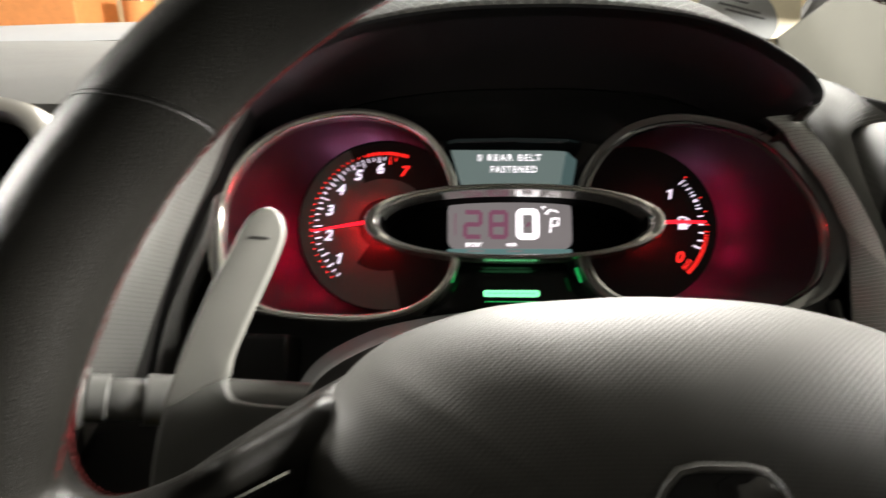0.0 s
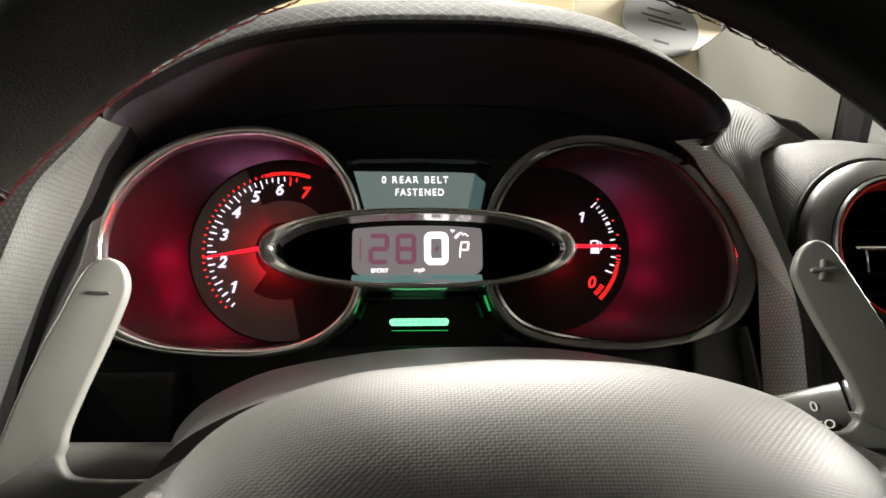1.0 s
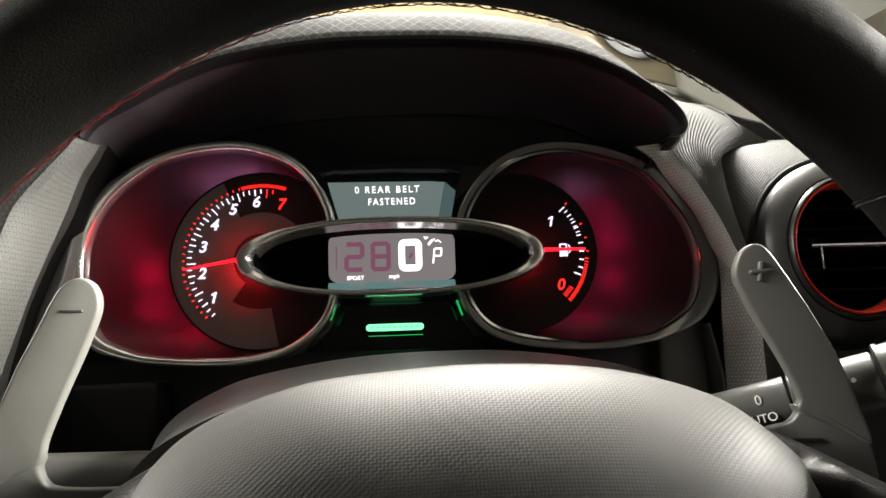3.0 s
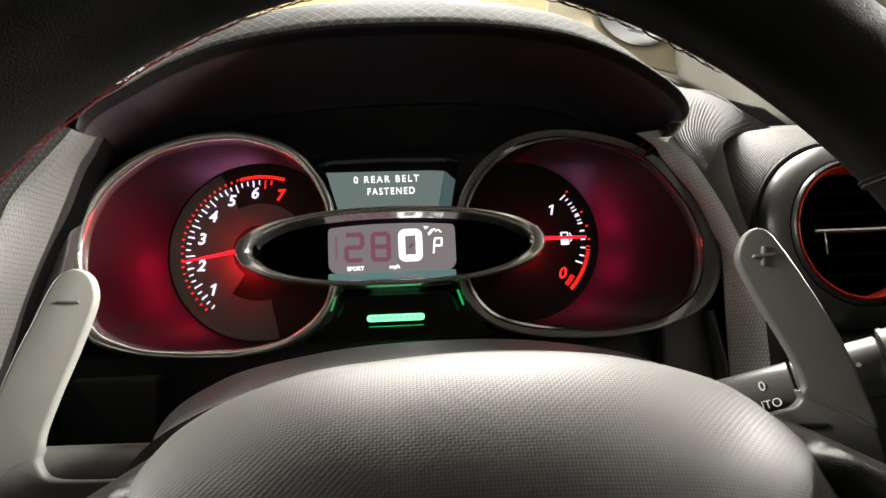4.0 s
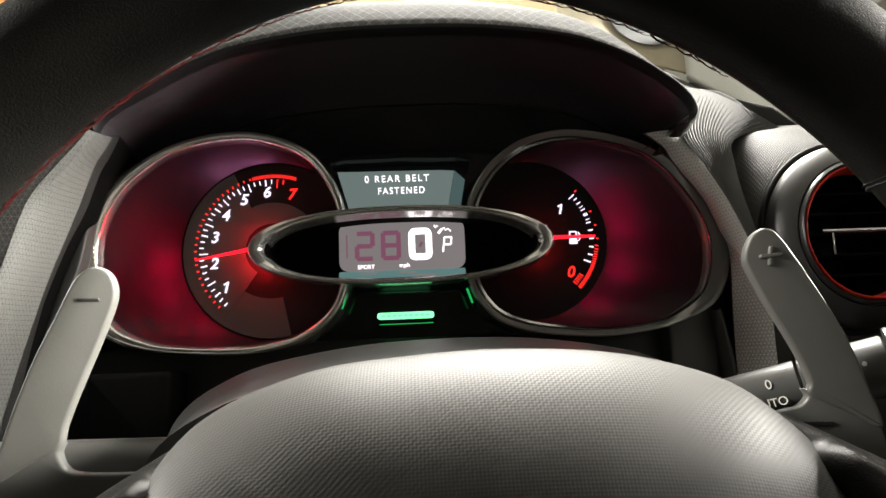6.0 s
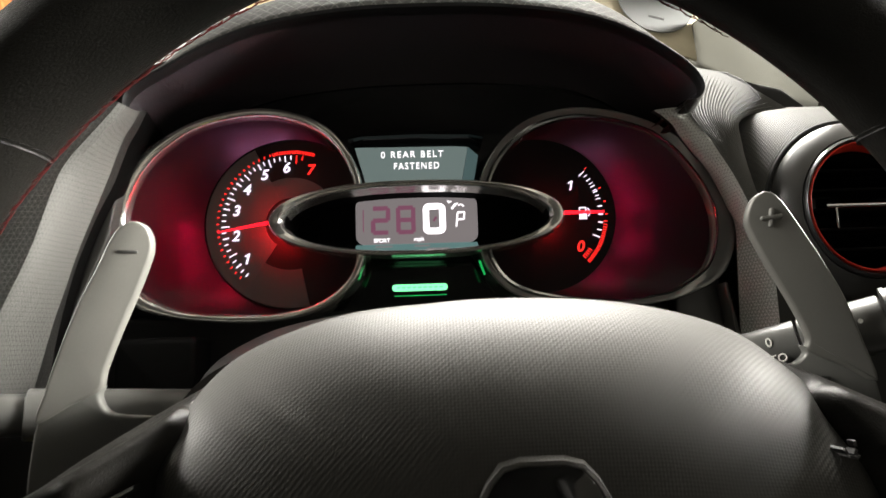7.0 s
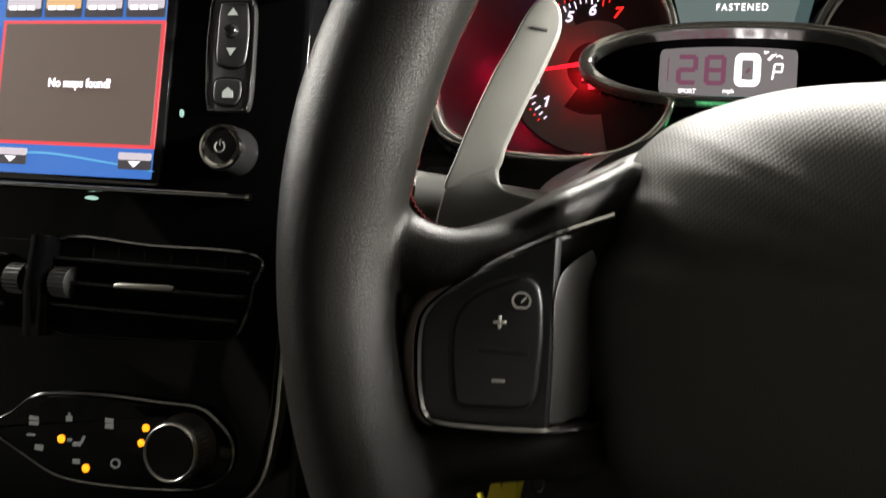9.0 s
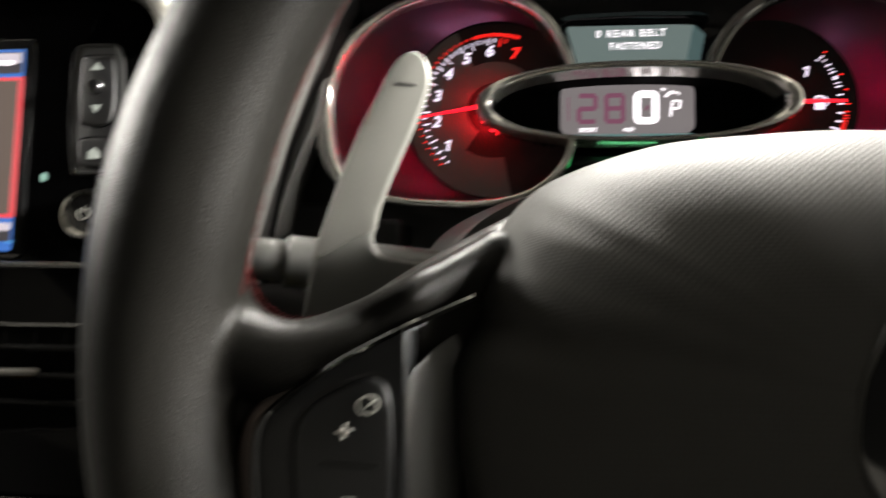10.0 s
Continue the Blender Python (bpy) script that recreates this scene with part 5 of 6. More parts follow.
def spoke_skin():
    """The leather of a spoke: two arms and the web between them."""
    up = spline([(-0.1500, -0.2560, -0.0850), (-0.1470, -0.2570, -0.1120), (-0.1380, -0.2575, -0.1310), (-0.1200, -0.2575, -0.1385), (-0.1030, -0.2530, -0.1345), (-0.0870, -0.2410, -0.1215), (-0.0745, -0.2250, -0.1118), (-0.0610, -0.2120, -0.1030), (-0.0500, -0.2020, -0.0980)], 5, False)
    low = spline([(-0.1310, -0.2560, -0.2500), (-0.1345, -0.2570, -0.2250), (-0.1310, -0.2570, -0.2030), (-0.1150, -0.2575, -0.1905), (-0.0950, -0.2540, -0.1868), (-0.0800, -0.2420, -0.1860), (-0.0620, -0.2200, -0.1850)], 5, False)
    bm = slab(SPOKE, -0.2590, -0.2440, 0.0075, 6, lambda x, z: sdep(x, z, 1.0))
    tube(up, [0.0125 - 0.0045 * min(1, 1.6 * k / len(up)) for k in range(len(up))], 18, bm=bm)
    tube(low, [0.0120 - 0.0035 * min(1, 1.6 * k / len(low)) for k in range(len(low))], 18, bm=bm)
    fill = spline([(-0.1405, -0.2560, -0.1150), (-0.1400, -0.2545, -0.1350), (-0.1400, -0.2535, -0.1550), (-0.1400, -0.2535, -0.1750), (-0.1400, -0.2545, -0.1950), (-0.1405, -0.2560, -0.2150)], 4, False)
    tube(fill, 0.0090, 16, bm=bm)
    bmesh.ops.recalc_face_normals(bm, faces=bm.faces)
    return bm


for flip in (False, True):
    bm = spoke_skin()
    if flip:
        bm.transform(Matrix.Translation((2 * HX, 0, 0)) @ Matrix.Diagonal((-1, 1, 1, 1)))
        bmesh.ops.reverse_faces(bm, faces=bm.faces)
    tmp = bpy.data.meshes.new("skin")
    bm.to_mesh(tmp)
    bm.free()
    skin.from_mesh(tmp)
    bpy.data.meshes.remove(tmp)
rim = part("rim", skin, LEATHER, wheel, "black leather rim and spokes with a stitched inner seam", smooth=False)
fuse = rim.modifiers.new("fuse", "REMESH")
fuse.mode, fuse.voxel_size, fuse.use_smooth_shade = "VOXEL", 0.0014, True
soften = rim.modifiers.new("soften", "SMOOTH")
soften.factor, soften.iterations = 0.5, 14
for deg, side in ((139, 1), (41, -1)):
    a = radians(deg)
    part("seam", loft([[rim_surface(a + da + side * radians(3.2) * (1 - math.cos(2 * math.pi * k / 28)), 2 * math.pi * k / 28, lift) for k in range(28)] for da, lift in ((-0.006, -0.0008), (-0.0045, 0.0001), (-0.002, -0.0002), (0.0, -0.0008), (0.002, -0.0002), (0.0045, 0.0001), (0.006, -0.0008))]), MATT_BLACK, rim, "leather joint seam")


def stitch(a0, a1, p0, p1, thick):
    """A loose strand of thread lying on the leather."""
    pts = [rim_surface(a0 + (a1 - a0) * t, p0 + (p1 - p0) * t, lift) for t, lift in ((0, -0.0006), (0.3, -0.0001), (0.7, -0.0001), (1, -0.0006))]
    part("stitch", tube(pts, thick, 5), THREAD, rim)


fray = random.Random(7)
for k in range(124):
    a = radians(58 + 122 * k / 84) if k < 85 else radians(206 + 34 * (k - 85) / 19) if k < 105 else radians(300 + 34 * (k - 105) / 18)
    span = fray.uniform(0.035, 0.065) if k < 85 else 0.024
    lo = fray.uniform(13, 22)
    stitch(a + span, a, radians(lo), radians(lo + fray.uniform(14, 24)), fray.uniform(0.00011, 0.0002))
    if k % 2:
        lo = fray.uniform(24, 36)
        stitch(a + 0.7 * span, a - 0.01, radians(lo), radians(lo + fray.uniform(6, 14)), 0.00013)

# hub
HC = (0.0300, -0.1450)
HUB = spline([(-0.0797, -0.1400), (-0.0765, -0.1220), (-0.0728, -0.1090), (-0.0650, -0.0955), (-0.0520, -0.0855), (-0.0250, -0.0765), (0.0030, -0.0735), (0.0310, -0.0725), (0.0670, -0.0750), (0.0980, -0.0832), (0.1160, -0.0955), (0.1272, -0.1075), (0.1335, -0.1185), (0.1352, -0.1320), (0.1335, -0.1480), (0.1265, -0.1720), (0.1150, -0.1980), (0.0800, -0.2150), (0.0270, -0.2200), (-0.0250, -0.2150), (-0.0640, -0.2020), (-0.0757, -0.1750)], 6)
SIDE = ((0.93, -0.180), (0.99, -0.200), (1.0, -0.2165), (0.998, -0.2250), (0.988, -0.2315), (0.968, -0.2365), (0.935, -0.2420), (0.88, -0.2478), (0.79, -0.2528), (0.65, -0.2563), (0.48, -0.2580), (0.26, -0.2589), (0.08, -0.2592))
OVER = ((0.90, -0.180), (0.975, -0.198), (1.0, -0.2100), (0.992, -0.2160), (0.970, -0.2215), (0.930, -0.2275), (0.875, -0.2335), (0.80, -0.2395), (0.70, -0.2452), (0.58, -0.2506), (0.43, -0.2555), (0.24, -0.2585), (0.08, -0.2592))
LEFT = ((0.97, -0.180), (1.0, -0.205), (1.0, -0.2250), (1.0, -0.2360), (0.997, -0.2430), (0.989, -0.2475), (0.972, -0.2508), (0.94, -0.2535), (0.87, -0.2556), (0.72, -0.2573), (0.50, -0.2583), (0.26, -0.2590), (0.08, -0.2592))
HN = normals2(HUB)
rings = []
for (s0, y0), (s2, y2), (s1, y1) in zip(SIDE, LEFT, OVER):
    ring = []
    for p, n in zip(HUB, HN):
        w = max(0.0, n.y) ** 0.7
        v = max(0.0, -n.x)
        sa, ya = s0 + (s2 - s0) * v, y0 + (y2 - y0) * v
        s, y = sa + (s1 - sa) * w, ya + (y1 - ya) * w
        ring.append((HC[0] + (p[0] - HC[0]) * s, y, HC[1] + (p[1] - HC[1]) * s))
    rings.append(ring)
hub = part("hub", loft(rings, cap_first=True, cap_last=True), HUB_SKIN, wheel, "grey woven-grain airbag cover")
OCT = [Vector((0.0316 + x, -0.1505 + z)) for x, z in ((-0.0106, 0.0312), (0.0106, 0.0312), (0.0212, 0.0125), (0.0232, -0.0040), (0.0105, -0.0305), (-0.0105, -0.0305), (-0.0232, -0.0040), (-0.0212, 0.0125))]
OCT2 = []
for i in range(8):
    a, b, c = OCT[i - 1], OCT[i], OCT[(i + 1) % 8]
    for t in (0.0, 0.5, 1.0):
        OCT2.append(b + (a - b).normalized() * 0.005 * (1 - t) ** 2 + (c - b).normalized() * 0.005 * t * t)
part("badge_surround", sweep2(OCT2, [(0.0022, -0.2560), (0.0012, -0.2591), (0.0002, -0.2595), (-0.0006, -0.2588), (-0.0006, -0.2560)]), HUB_SKIN, hub, "raised edge round the badge")
badge = part("badge_plate", slab(OCT2, -0.2592, -0.2560, 0.0006, 2), GLOSS_BLACK, hub, "gloss black badge plate")
DIA = [Vector((0.0316 + x, -0.1505 + z)) for x, z in ((0.0, 0.0235), (0.0150, 0.0), (0.0, -0.0235), (-0.0150, 0.0))]
part("badge", sweep2(DIA, [(0.0, -0.2592), (-0.0012, -0.2620), (-0.0030, -0.2635), (-0.0050, -0.2620), (-0.0062, -0.2592)]), BADGE_CHROME, badge, "chrome rhombus badge")
for x0, z0, x1, z1 in ((0.1150, -0.1195, 0.1162, -0.1210), (0.1168, -0.1215, 0.1190, -0.1222), (0.1196, -0.1216, 0.1204, -0.1202), (0.1206, -0.1180, 0.1208, -0.1196), (0.1210, -0.1216, 0.1218, -0.1224)):
    part("print_bar", bar(x0, z0, x1, z1, 0.0008, -0.2490 + 0.9 * max(0.0, x0 - 0.1165), -0.2420), INK, hub)

# spokes
CHROME_LINE = spline([(-0.0740, -0.1225), (-0.0790, -0.1250), (-0.0899, -0.1305), (-0.1031, -0.1376), (-0.1152, -0.1461), (-0.1205, -0.1515), (-0.1219, -0.1572), (-0.1217, -0.1648), (-0.1206, -0.1730), (-0.1185, -0.1785), (-0.1142, -0.1801), (-0.1004, -0.1798), (-0.0871, -0.1788), (-0.0735, -0.1780)], 5, False)
POD = CHROME_LINE + [Vector((-0.0725, -0.1785)), Vector((-0.0725, -0.1215))]
POD_FLAT = [p for p in CHROME_LINE if p[0] < -0.0868]
BUTTON = spline([(-0.1132, -0.1610), (-0.1130, -0.1542), (-0.1110, -0.1492), (-0.1066, -0.1454), (-0.0999, -0.1421), (-0.0959, -0.1409), (-0.0925, -0.1424), (-0.0909, -0.1468), (-0.0902, -0.1561), (-0.0903, -0.1640), (-0.0910, -0.1707), (-0.0936, -0.1739), (-0.1006, -0.1747), (-0.1087, -0.1751), (-0.1116, -0.1725)], 5)
PANEL = spline([(-0.0760, -0.1295), (-0.0809, -0.1328), (-0.0840, -0.1356), (-0.0867, -0.1392), (-0.0878, -0.1433), (-0.0880, -0.1493), (-0.0876, -0.1588), (-0.0872, -0.1698), (-0.0868, -0.1775), (-0.0800, -0.1778), (-0.0730, -0.1776), (-0.0720, -0.1550), (-0.0725, -0.1330)], 5)


def spoke(full):
    sp = part("spoke", slab(POD, -0.2600, -0.2480, 0.001, 2, sdep), MATT_BLACK, wheel, "web of the spoke behind its buttons")
    part("button_pod", slab(POD_FLAT, -0.2640, -0.2560, 0.0012, 2, sdep), POD_BLACK, sp, "dark plastic button pod")
    part("bright_trim", sweep_depth(CHROME_LINE, [(0.0010, -0.2600), (0.0010, -0.2650), (0.0002, -0.2658), (-0.0006, -0.2650), (-0.0006, -0.2600)]), DARK_CHROME, sp, "thin bright trim line")
    part("bright_insert", sweep_depth(CHROME_LINE[18:50], [(0.0056, -0.2580), (0.0052, -0.2622), (0.0036, -0.2640), (0.0016, -0.2646), (0.0008, -0.2590)], False, [0.15 + 0.85 * math.sin(math.pi * k / 31) ** 0.6 for k in range(32)]), INSERT, sp, "bright gloss insert")
    if full:
        b = part("button", slab(BUTTON, -0.2658, -0.2620, 0.0014, 4, sdep), POD_BLACK, sp, "rubbery cruise control button")
        part("button_gap", sweep_depth(BUTTON, [(0.0012, -0.2620), (0.0012, -0.2643), (0.0, -0.2643), (0.0, -0.2620)], True), MATT_BLACK, sp)
        part("ridge", slab(rounded(-0.1066, -0.1606, -0.0933, -0.1595, 0.0005), -0.2663, -0.2640, 0.0004, 2, sdep), SATIN_BLACK, b)
        for x0, z0, x1, z1 in ((-0.1028, -0.1528, -0.0996, -0.1526), (-0.1012, -0.1511, -0.1012, -0.1543), (-0.1021, -0.1676, -0.0988, -0.1674)):
            part("button_sign", bar(x0, z0, x1, z1, 0.0007, -0.2672, -0.2655), ICON, b)
        part("button_sign", sweep_depth([Vector((p[0], max(p[1], -0.1489))) for p in ellipse(-0.0961, -0.1469, 0.0025, 0.0023, 28)], [(0.0, -0.2650), (0.0, -0.2664), (-0.0005, -0.2664), (-0.0005, -0.2650)], True), ICON, b)
        part("button_sign", bar(-0.0961, -0.1472, -0.0949, -0.1459, 0.0004, -0.2672, -0.2655), ICON, b)
    part("grey_panel", slab(PANEL, -0.2646, -0.2600, 0.0008, 3, sdep), PANEL_GREY, sp, "smooth grey inner panel")
    return sp


def sweep_depth(line, profile, closed=False, widths=None):
    bm = sweep2(line, profile, closed, widths)
    for v in bm.verts:
        v.co.y += sdep(v.co.x, v.co.z, 1.0)
    return bm


spoke(True)
right = spoke(False)
for ob in (right, *right.children):
    me = ob.data
    me.transform(Matrix.Translation((2 * HX, 0, 0)) @ Matrix.Diagonal((-1, 1, 1, 1)))
    me.flip_normals()
NOTCH_LINE = spline([(-0.1225, -0.2500, -0.2460), (-0.1198, -0.2500, -0.2330), (-0.1163, -0.2500, -0.2190), (-0.1148, -0.2500, -0.2080)], 6, False)
ARM_LINE = spline([(-0.1340, -0.2470, -0.1060), (-0.1330, -0.2475, -0.1180), (-0.1270, -0.2485, -0.1265), (-0.1170, -0.2490, -0.1290), (-0.1000, -0.2490, -0.1240)], 6, False)
for a, b in [*zip(ARM_LINE, ARM_LINE[1:]), *zip(NOTCH_LINE, NOTCH_LINE[1:])]:
    part("stitch", tube([a, a.lerp(b, 0.5) + Vector((0.0003, -0.0004, 0.0006)), a.lerp(b, 0.85)], 0.0005, 5), THREAD, wheel)

# ---- centre console ----
console = thing("centre_console", "gloss black centre console panel with chrome edging", "console", (-0.35, -0.1, -0.15))
CON = spline([(-0.2330, 0.0100), (-0.2320, -0.1000), (-0.2320, -0.2000), (-0.2330, -0.2300), (-0.2385, -0.2560), (-0.2560, -0.2730), (-0.2860, -0.2860), (-0.3350, -0.2960), (-0.4110, -0.3040), (-0.4900, -0.2960), (-0.5350, -0.2730), (-0.5500, -0.2300), (-0.5500, 0.0100), (-0.5300, 0.0300), (-0.2550, 0.0300)], 6)
part("fascia", slab(CON, -0.1100, -0.02, 0.004, 3), PIANO, console)
part("bright_edge", sweep2([p for p in CON[10:66]], [(0.0030, -0.1040), (0.0034, -0.1090), (0.0026, -0.1112), (0.0012, -0.1116), (0.0, -0.1100), (0.0, -0.1040)], False), EDGE_CHROME, console, "thin chrome edging")
part("side_wall", slab([Vector((-0.2325, 0.02)), Vector((-0.2300, 0.02)), Vector((-0.2300, -0.20)), Vector((-0.2250, -0.40)), Vector((-0.2400, -0.40)), Vector((-0.2325, -0.25))], -0.085, 0.02, 0.0008, 1), LOBE_BLACK, console)
ARCH_LINE = spline([(-0.5550, 0.0250), (-0.4800, 0.0345), (-0.3800, 0.0375), (-0.2900, 0.0355), (-0.2630, 0.0325), (-0.2490, 0.0268), (-0.2410, 0.0170), (-0.2384, 0.0075), (-0.2380, -0.0010)], 6, False)
part("silver_arch", sweep2(ARCH_LINE, [(0.0060, -0.0500), (0.0066, -0.1080), (0.0052, -0.1150), (0.0015, -0.1190), (-0.0030, -0.1200), (-0.0056, -0.1175), (-0.0064, -0.1130), (-0.0064, -0.0900)], False, [1.0 - 0.80 * max(0.0, min(1.0, (i - 32) / 16)) for i in range(len(ARCH_LINE))]), ARCH_SILVER, console, "satin silver arch framing the console")
part("strip", tube([(-0.5400, -0.1125, -0.1092), (-0.2600, -0.1125, -0.1092), (-0.2560, -0.1125, -0.1092)], 0.0017, 10), DARK_CHROME, console, "thin chrome strip below the screen")
part("strip_end", tube([(-0.2572, -0.1128, -0.1092), (-0.2550, -0.1128, -0.1092)], 0.0021, 10), CHROME, console)

screen = thing("touch_screen", "lit touch screen showing a brown map page with a red frame", "screen", (-0.39, -0.111, -0.05))
part("bezel", slab(rounded(-0.4750, -0.1045, -0.3075, 0.0070, 0.003), -0.1120, -0.1090, 0.0008, 2), GLOSS_BLACK, screen)
page = part("page", slab(rounded(-0.4720, -0.1010, -0.3125, 0.0015, 0.001), -0.1126, -0.1115, 0.0002, 1), SCREEN_BLUE, screen, "blue page background")
part("left_column", slab(rounded(-0.4715, -0.0840, -0.4205, -0.0150, 0.001), -0.1129, -0.1122, 0.0002, 1), SCREEN_CYAN, page)
part("red_frame", slab(rounded(-0.4175, -0.0845, -0.3120, -0.0130, 0.0006), -0.1130, -0.1122, 0.0002, 1), SCREEN_RED, page, "red frame")
part("map_field", slab(rounded(-0.4150, -0.0825, -0.3142, -0.0150, 0.0004), -0.1134, -0.1126, 0.0002, 1), SCREEN_BROWN, page, "brown empty map field")
letters("No maps found!", 0.0072, -0.3625, -0.0492, -0.1137, WHITE_GLOW, page, "lettering", squeeze=0.86, bold=0.00008)
for k in range(4):
    x0 = -0.4170 + 0.0265 * k
    tab = part("tab", slab(rounded(x0, -0.0110, x0 + 0.0245, 0.0000, 0.001), -0.1130, -0.1124, 0.0002, 1), SCREEN_DARK, page, "tab along the top")
    part("tab_gloss", slab(rounded(x0 + 0.0008, -0.0062, x0 + 0.0237, -0.0006, 0.0008), -0.1132, -0.1126, 0.0002, 1), SCREEN_PALE if k != 1 else AMBER_DIM, page)
    for j in range(3):
        part("print_bar", bar(x0 + 0.003 + 0.006 * j, -0.0058, x0 + 0.0075 + 0.006 * j, -0.0058, 0.0022, -0.1137, -0.1130), WHITE_GLOW, page)
for x0 in (-0.4135, -0.3335):
    part("arrow_button", slab(rounded(x0, -0.0962, x0 + 0.0205, -0.0870, 0.0012), -0.1131, -0.1124, 0.0002, 1), SCREEN_DARK, page)
    part("arrow_gloss", slab(rounded(x0, -0.0910, x0 + 0.0205, -0.0870, 0.0010), -0.1134, -0.1126, 0.0002, 1), SCREEN_PALE, page)
    part("arrow", slab([Vector((x0 + 0.0068, -0.0918)), Vector((x0 + 0.0137, -0.0918)), Vector((x0 + 0.01025, -0.0948))], -0.1138, -0.1130, 0.0001, 1), WHITE_GLOW, page)
part("sheen_line", slab(spline([(-0.4100, -0.0900), (-0.3800, -0.0885), (-0.3400, -0.0925), (-0.3140, -0.0960), (-0.3140, -0.0966), (-0.3400, -0.0935), (-0.3800, -0.0897), (-0.4100, -0.0908)], 4), -0.11285, -0.1124, 0.0001, 1), SCREEN_CYAN, page)

# seated a little lower and further from the wheel
screen.location += COL.to_3x3() @ Vector((-0.0026, 0, -0.0015))

keypad = thing("keypad", "narrow dark keypad with pale arrows and a house sign", "keypad", (-0.272, -0.112, -0.03))
PADO = spline([(-0.2868, -0.0011), (-0.2838, 0.0013), (-0.2682, 0.0012), (-0.2642, -0.0013), (-0.2617, -0.0104), (-0.2607, -0.0284), (-0.2601, -0.0522), (-0.2611, -0.0617), (-0.2647, -0.0636), (-0.2820, -0.0640), (-0.2851, -0.0617), (-0.2873, -0.0497), (-0.2887, -0.0285), (-0.2885, -0.0072)], 5)
part("plate", slab(PADO, -0.1122, -0.1095, 0.0012, 3), KEYPAD, keypad)
part("plate_edge", sweep2(PADO, [(0.0003, -0.1095), (0.0003, -0.1120), (-0.0005, -0.1127), (-0.0013, -0.1124), (-0.0016, -0.1110)]), SATIN_BLACK, keypad)
ROCKER = spline([(-0.2825, -0.0062), (-0.2795, -0.0046), (-0.2690, -0.0047), (-0.2660, -0.0065), (-0.2641, -0.0224), (-0.2649, -0.0362), (-0.2678, -0.0394), (-0.2727, -0.0405), (-0.2785, -0.0395), (-0.2822, -0.0362), (-0.2828, -0.0194)], 5)
HOME = spline([(-0.2822, -0.0492), (-0.2798, -0.0464), (-0.2690, -0.0464), (-0.2662, -0.0490), (-0.2660, -0.0560), (-0.2690, -0.0602), (-0.2740, -0.0610), (-0.2795, -0.0600), (-0.2822, -0.0562)], 5)
for shape in (ROCKER, HOME):
    part("key_gap", sweep2(shape, [(0.0007, -0.1118), (0.0007, -0.1124), (0.0, -0.1124), (0.0, -0.1118)]), DEEP_BLACK, keypad)
up = part("rocker", slab(ROCKER, -0.1135, -0.1115, 0.0014, 4), KEYPAD, keypad)
hm = part("home_key", slab(HOME, -0.1132, -0.1115, 0.0014, 4), KEYPAD, keypad)
part("sign", slab([Vector((-0.2773, -0.0120)), Vector((-0.2712, -0.0120)), Vector((-0.2743, -0.0080))], -0.1139, -0.1130, 0.0002, 1), ICON_LIT, up, "pale up arrow")
part("sign", slab([Vector((-0.2763, -0.0298)), Vector((-0.2708, -0.0298)), Vector((-0.2736, -0.0340))], -0.1139, -0.1130, 0.0002, 1), ICON_LIT, up, "pale down arrow")
part("ball", tube([(-0.2742, -0.1120, -0.0206), (-0.2742, -0.1142, -0.0206), (-0.2742, -0.1160, -0.0206), (-0.2742, -0.1167, -0.0206)], [0.0042, 0.0042, 0.0032, 0.0012], 20), GLOSS_BLACK, up, "gloss button between the arrows")
part("sign", slab([Vector((-0.2763, -0.0567)), Vector((-0.2702, -0.0566)), Vector((-0.2704, -0.0533)), Vector((-0.2735, -0.0510)), Vector((-0.2765, -0.0534))], -0.1136, -0.1127, 0.0002, 1), ICON_LIT, hm, "pale house sign")
# Chrome beads added to draw the glints on the keypad's lower corners.
for x, z in ((-0.2640, -0.0622), (-0.2836, -0.0626)):
    part("edge_clip", slab(ellipse(x, z, 0.0010, 0.0010, 12), -0.1130, -0.1118, 0.0003, 2), CHROME_R, keypad, "small chrome bead standing for a corner glint")

knob = thing("volume_knob", "round gloss black volume knob with a power sign", "knob", (-0.263, -0.12, -0.0862))
KX, KZ = -0.2675, -0.0854
part("barrel", tube([(KX, -0.109, KZ), (KX, -0.1095, KZ), (KX, -0.1230, KZ), (KX, -0.1252, KZ), (KX, -0.1260, KZ)], [0.0136, 0.0132, 0.0124, 0.0116, 0.0102], 40), GLOSS_BLACK, knob)
part("ring", loft([[(KX + r * math.cos(2 * math.pi * k / 40), y, KZ + r * math.sin(2 * math.pi * k / 40)) for k in range(40)] for r, y in ((0.0118, -0.1250), (0.0112, -0.1266), (0.0100, -0.1270), (0.0086, -0.1258))]), CHROME_R, knob)
part("power_sign", loft([[(KX + r * math.cos(radians(120 + 300 * k / 24)), y, KZ + r * math.sin(radians(120 + 300 * k / 24))) for k in range(25)] for r, y in ((0.0030, -0.1258), (0.0030, -0.1264), (0.0024, -0.1264), (0.0024, -0.1258))], close=False), ICON, knob)
part("power_sign", bar(KX, KZ + 0.0005, KX, KZ + 0.0034, 0.0006, -0.1264, -0.1256), ICON, knob)

for x, z, a, b in ((-0.3012, -0.0652, 0.0010, 0.0022), (-0.3527, -0.1098, 0.0034, 0.0011), (-0.3522, -0.1144, 0.0040, 0.0011)):
    part("status_light", slab(ellipse(x, z, a, b, 20), -0.1116, -0.1100, 0.0003, 2), STATUS_GLOW, console, "small pale green status light")

# console air vents
cvent = thing("centre_vent", "black centre air vent with thin slats and chrome slide", "air vent", (-0.31, -0.11, -0.165))
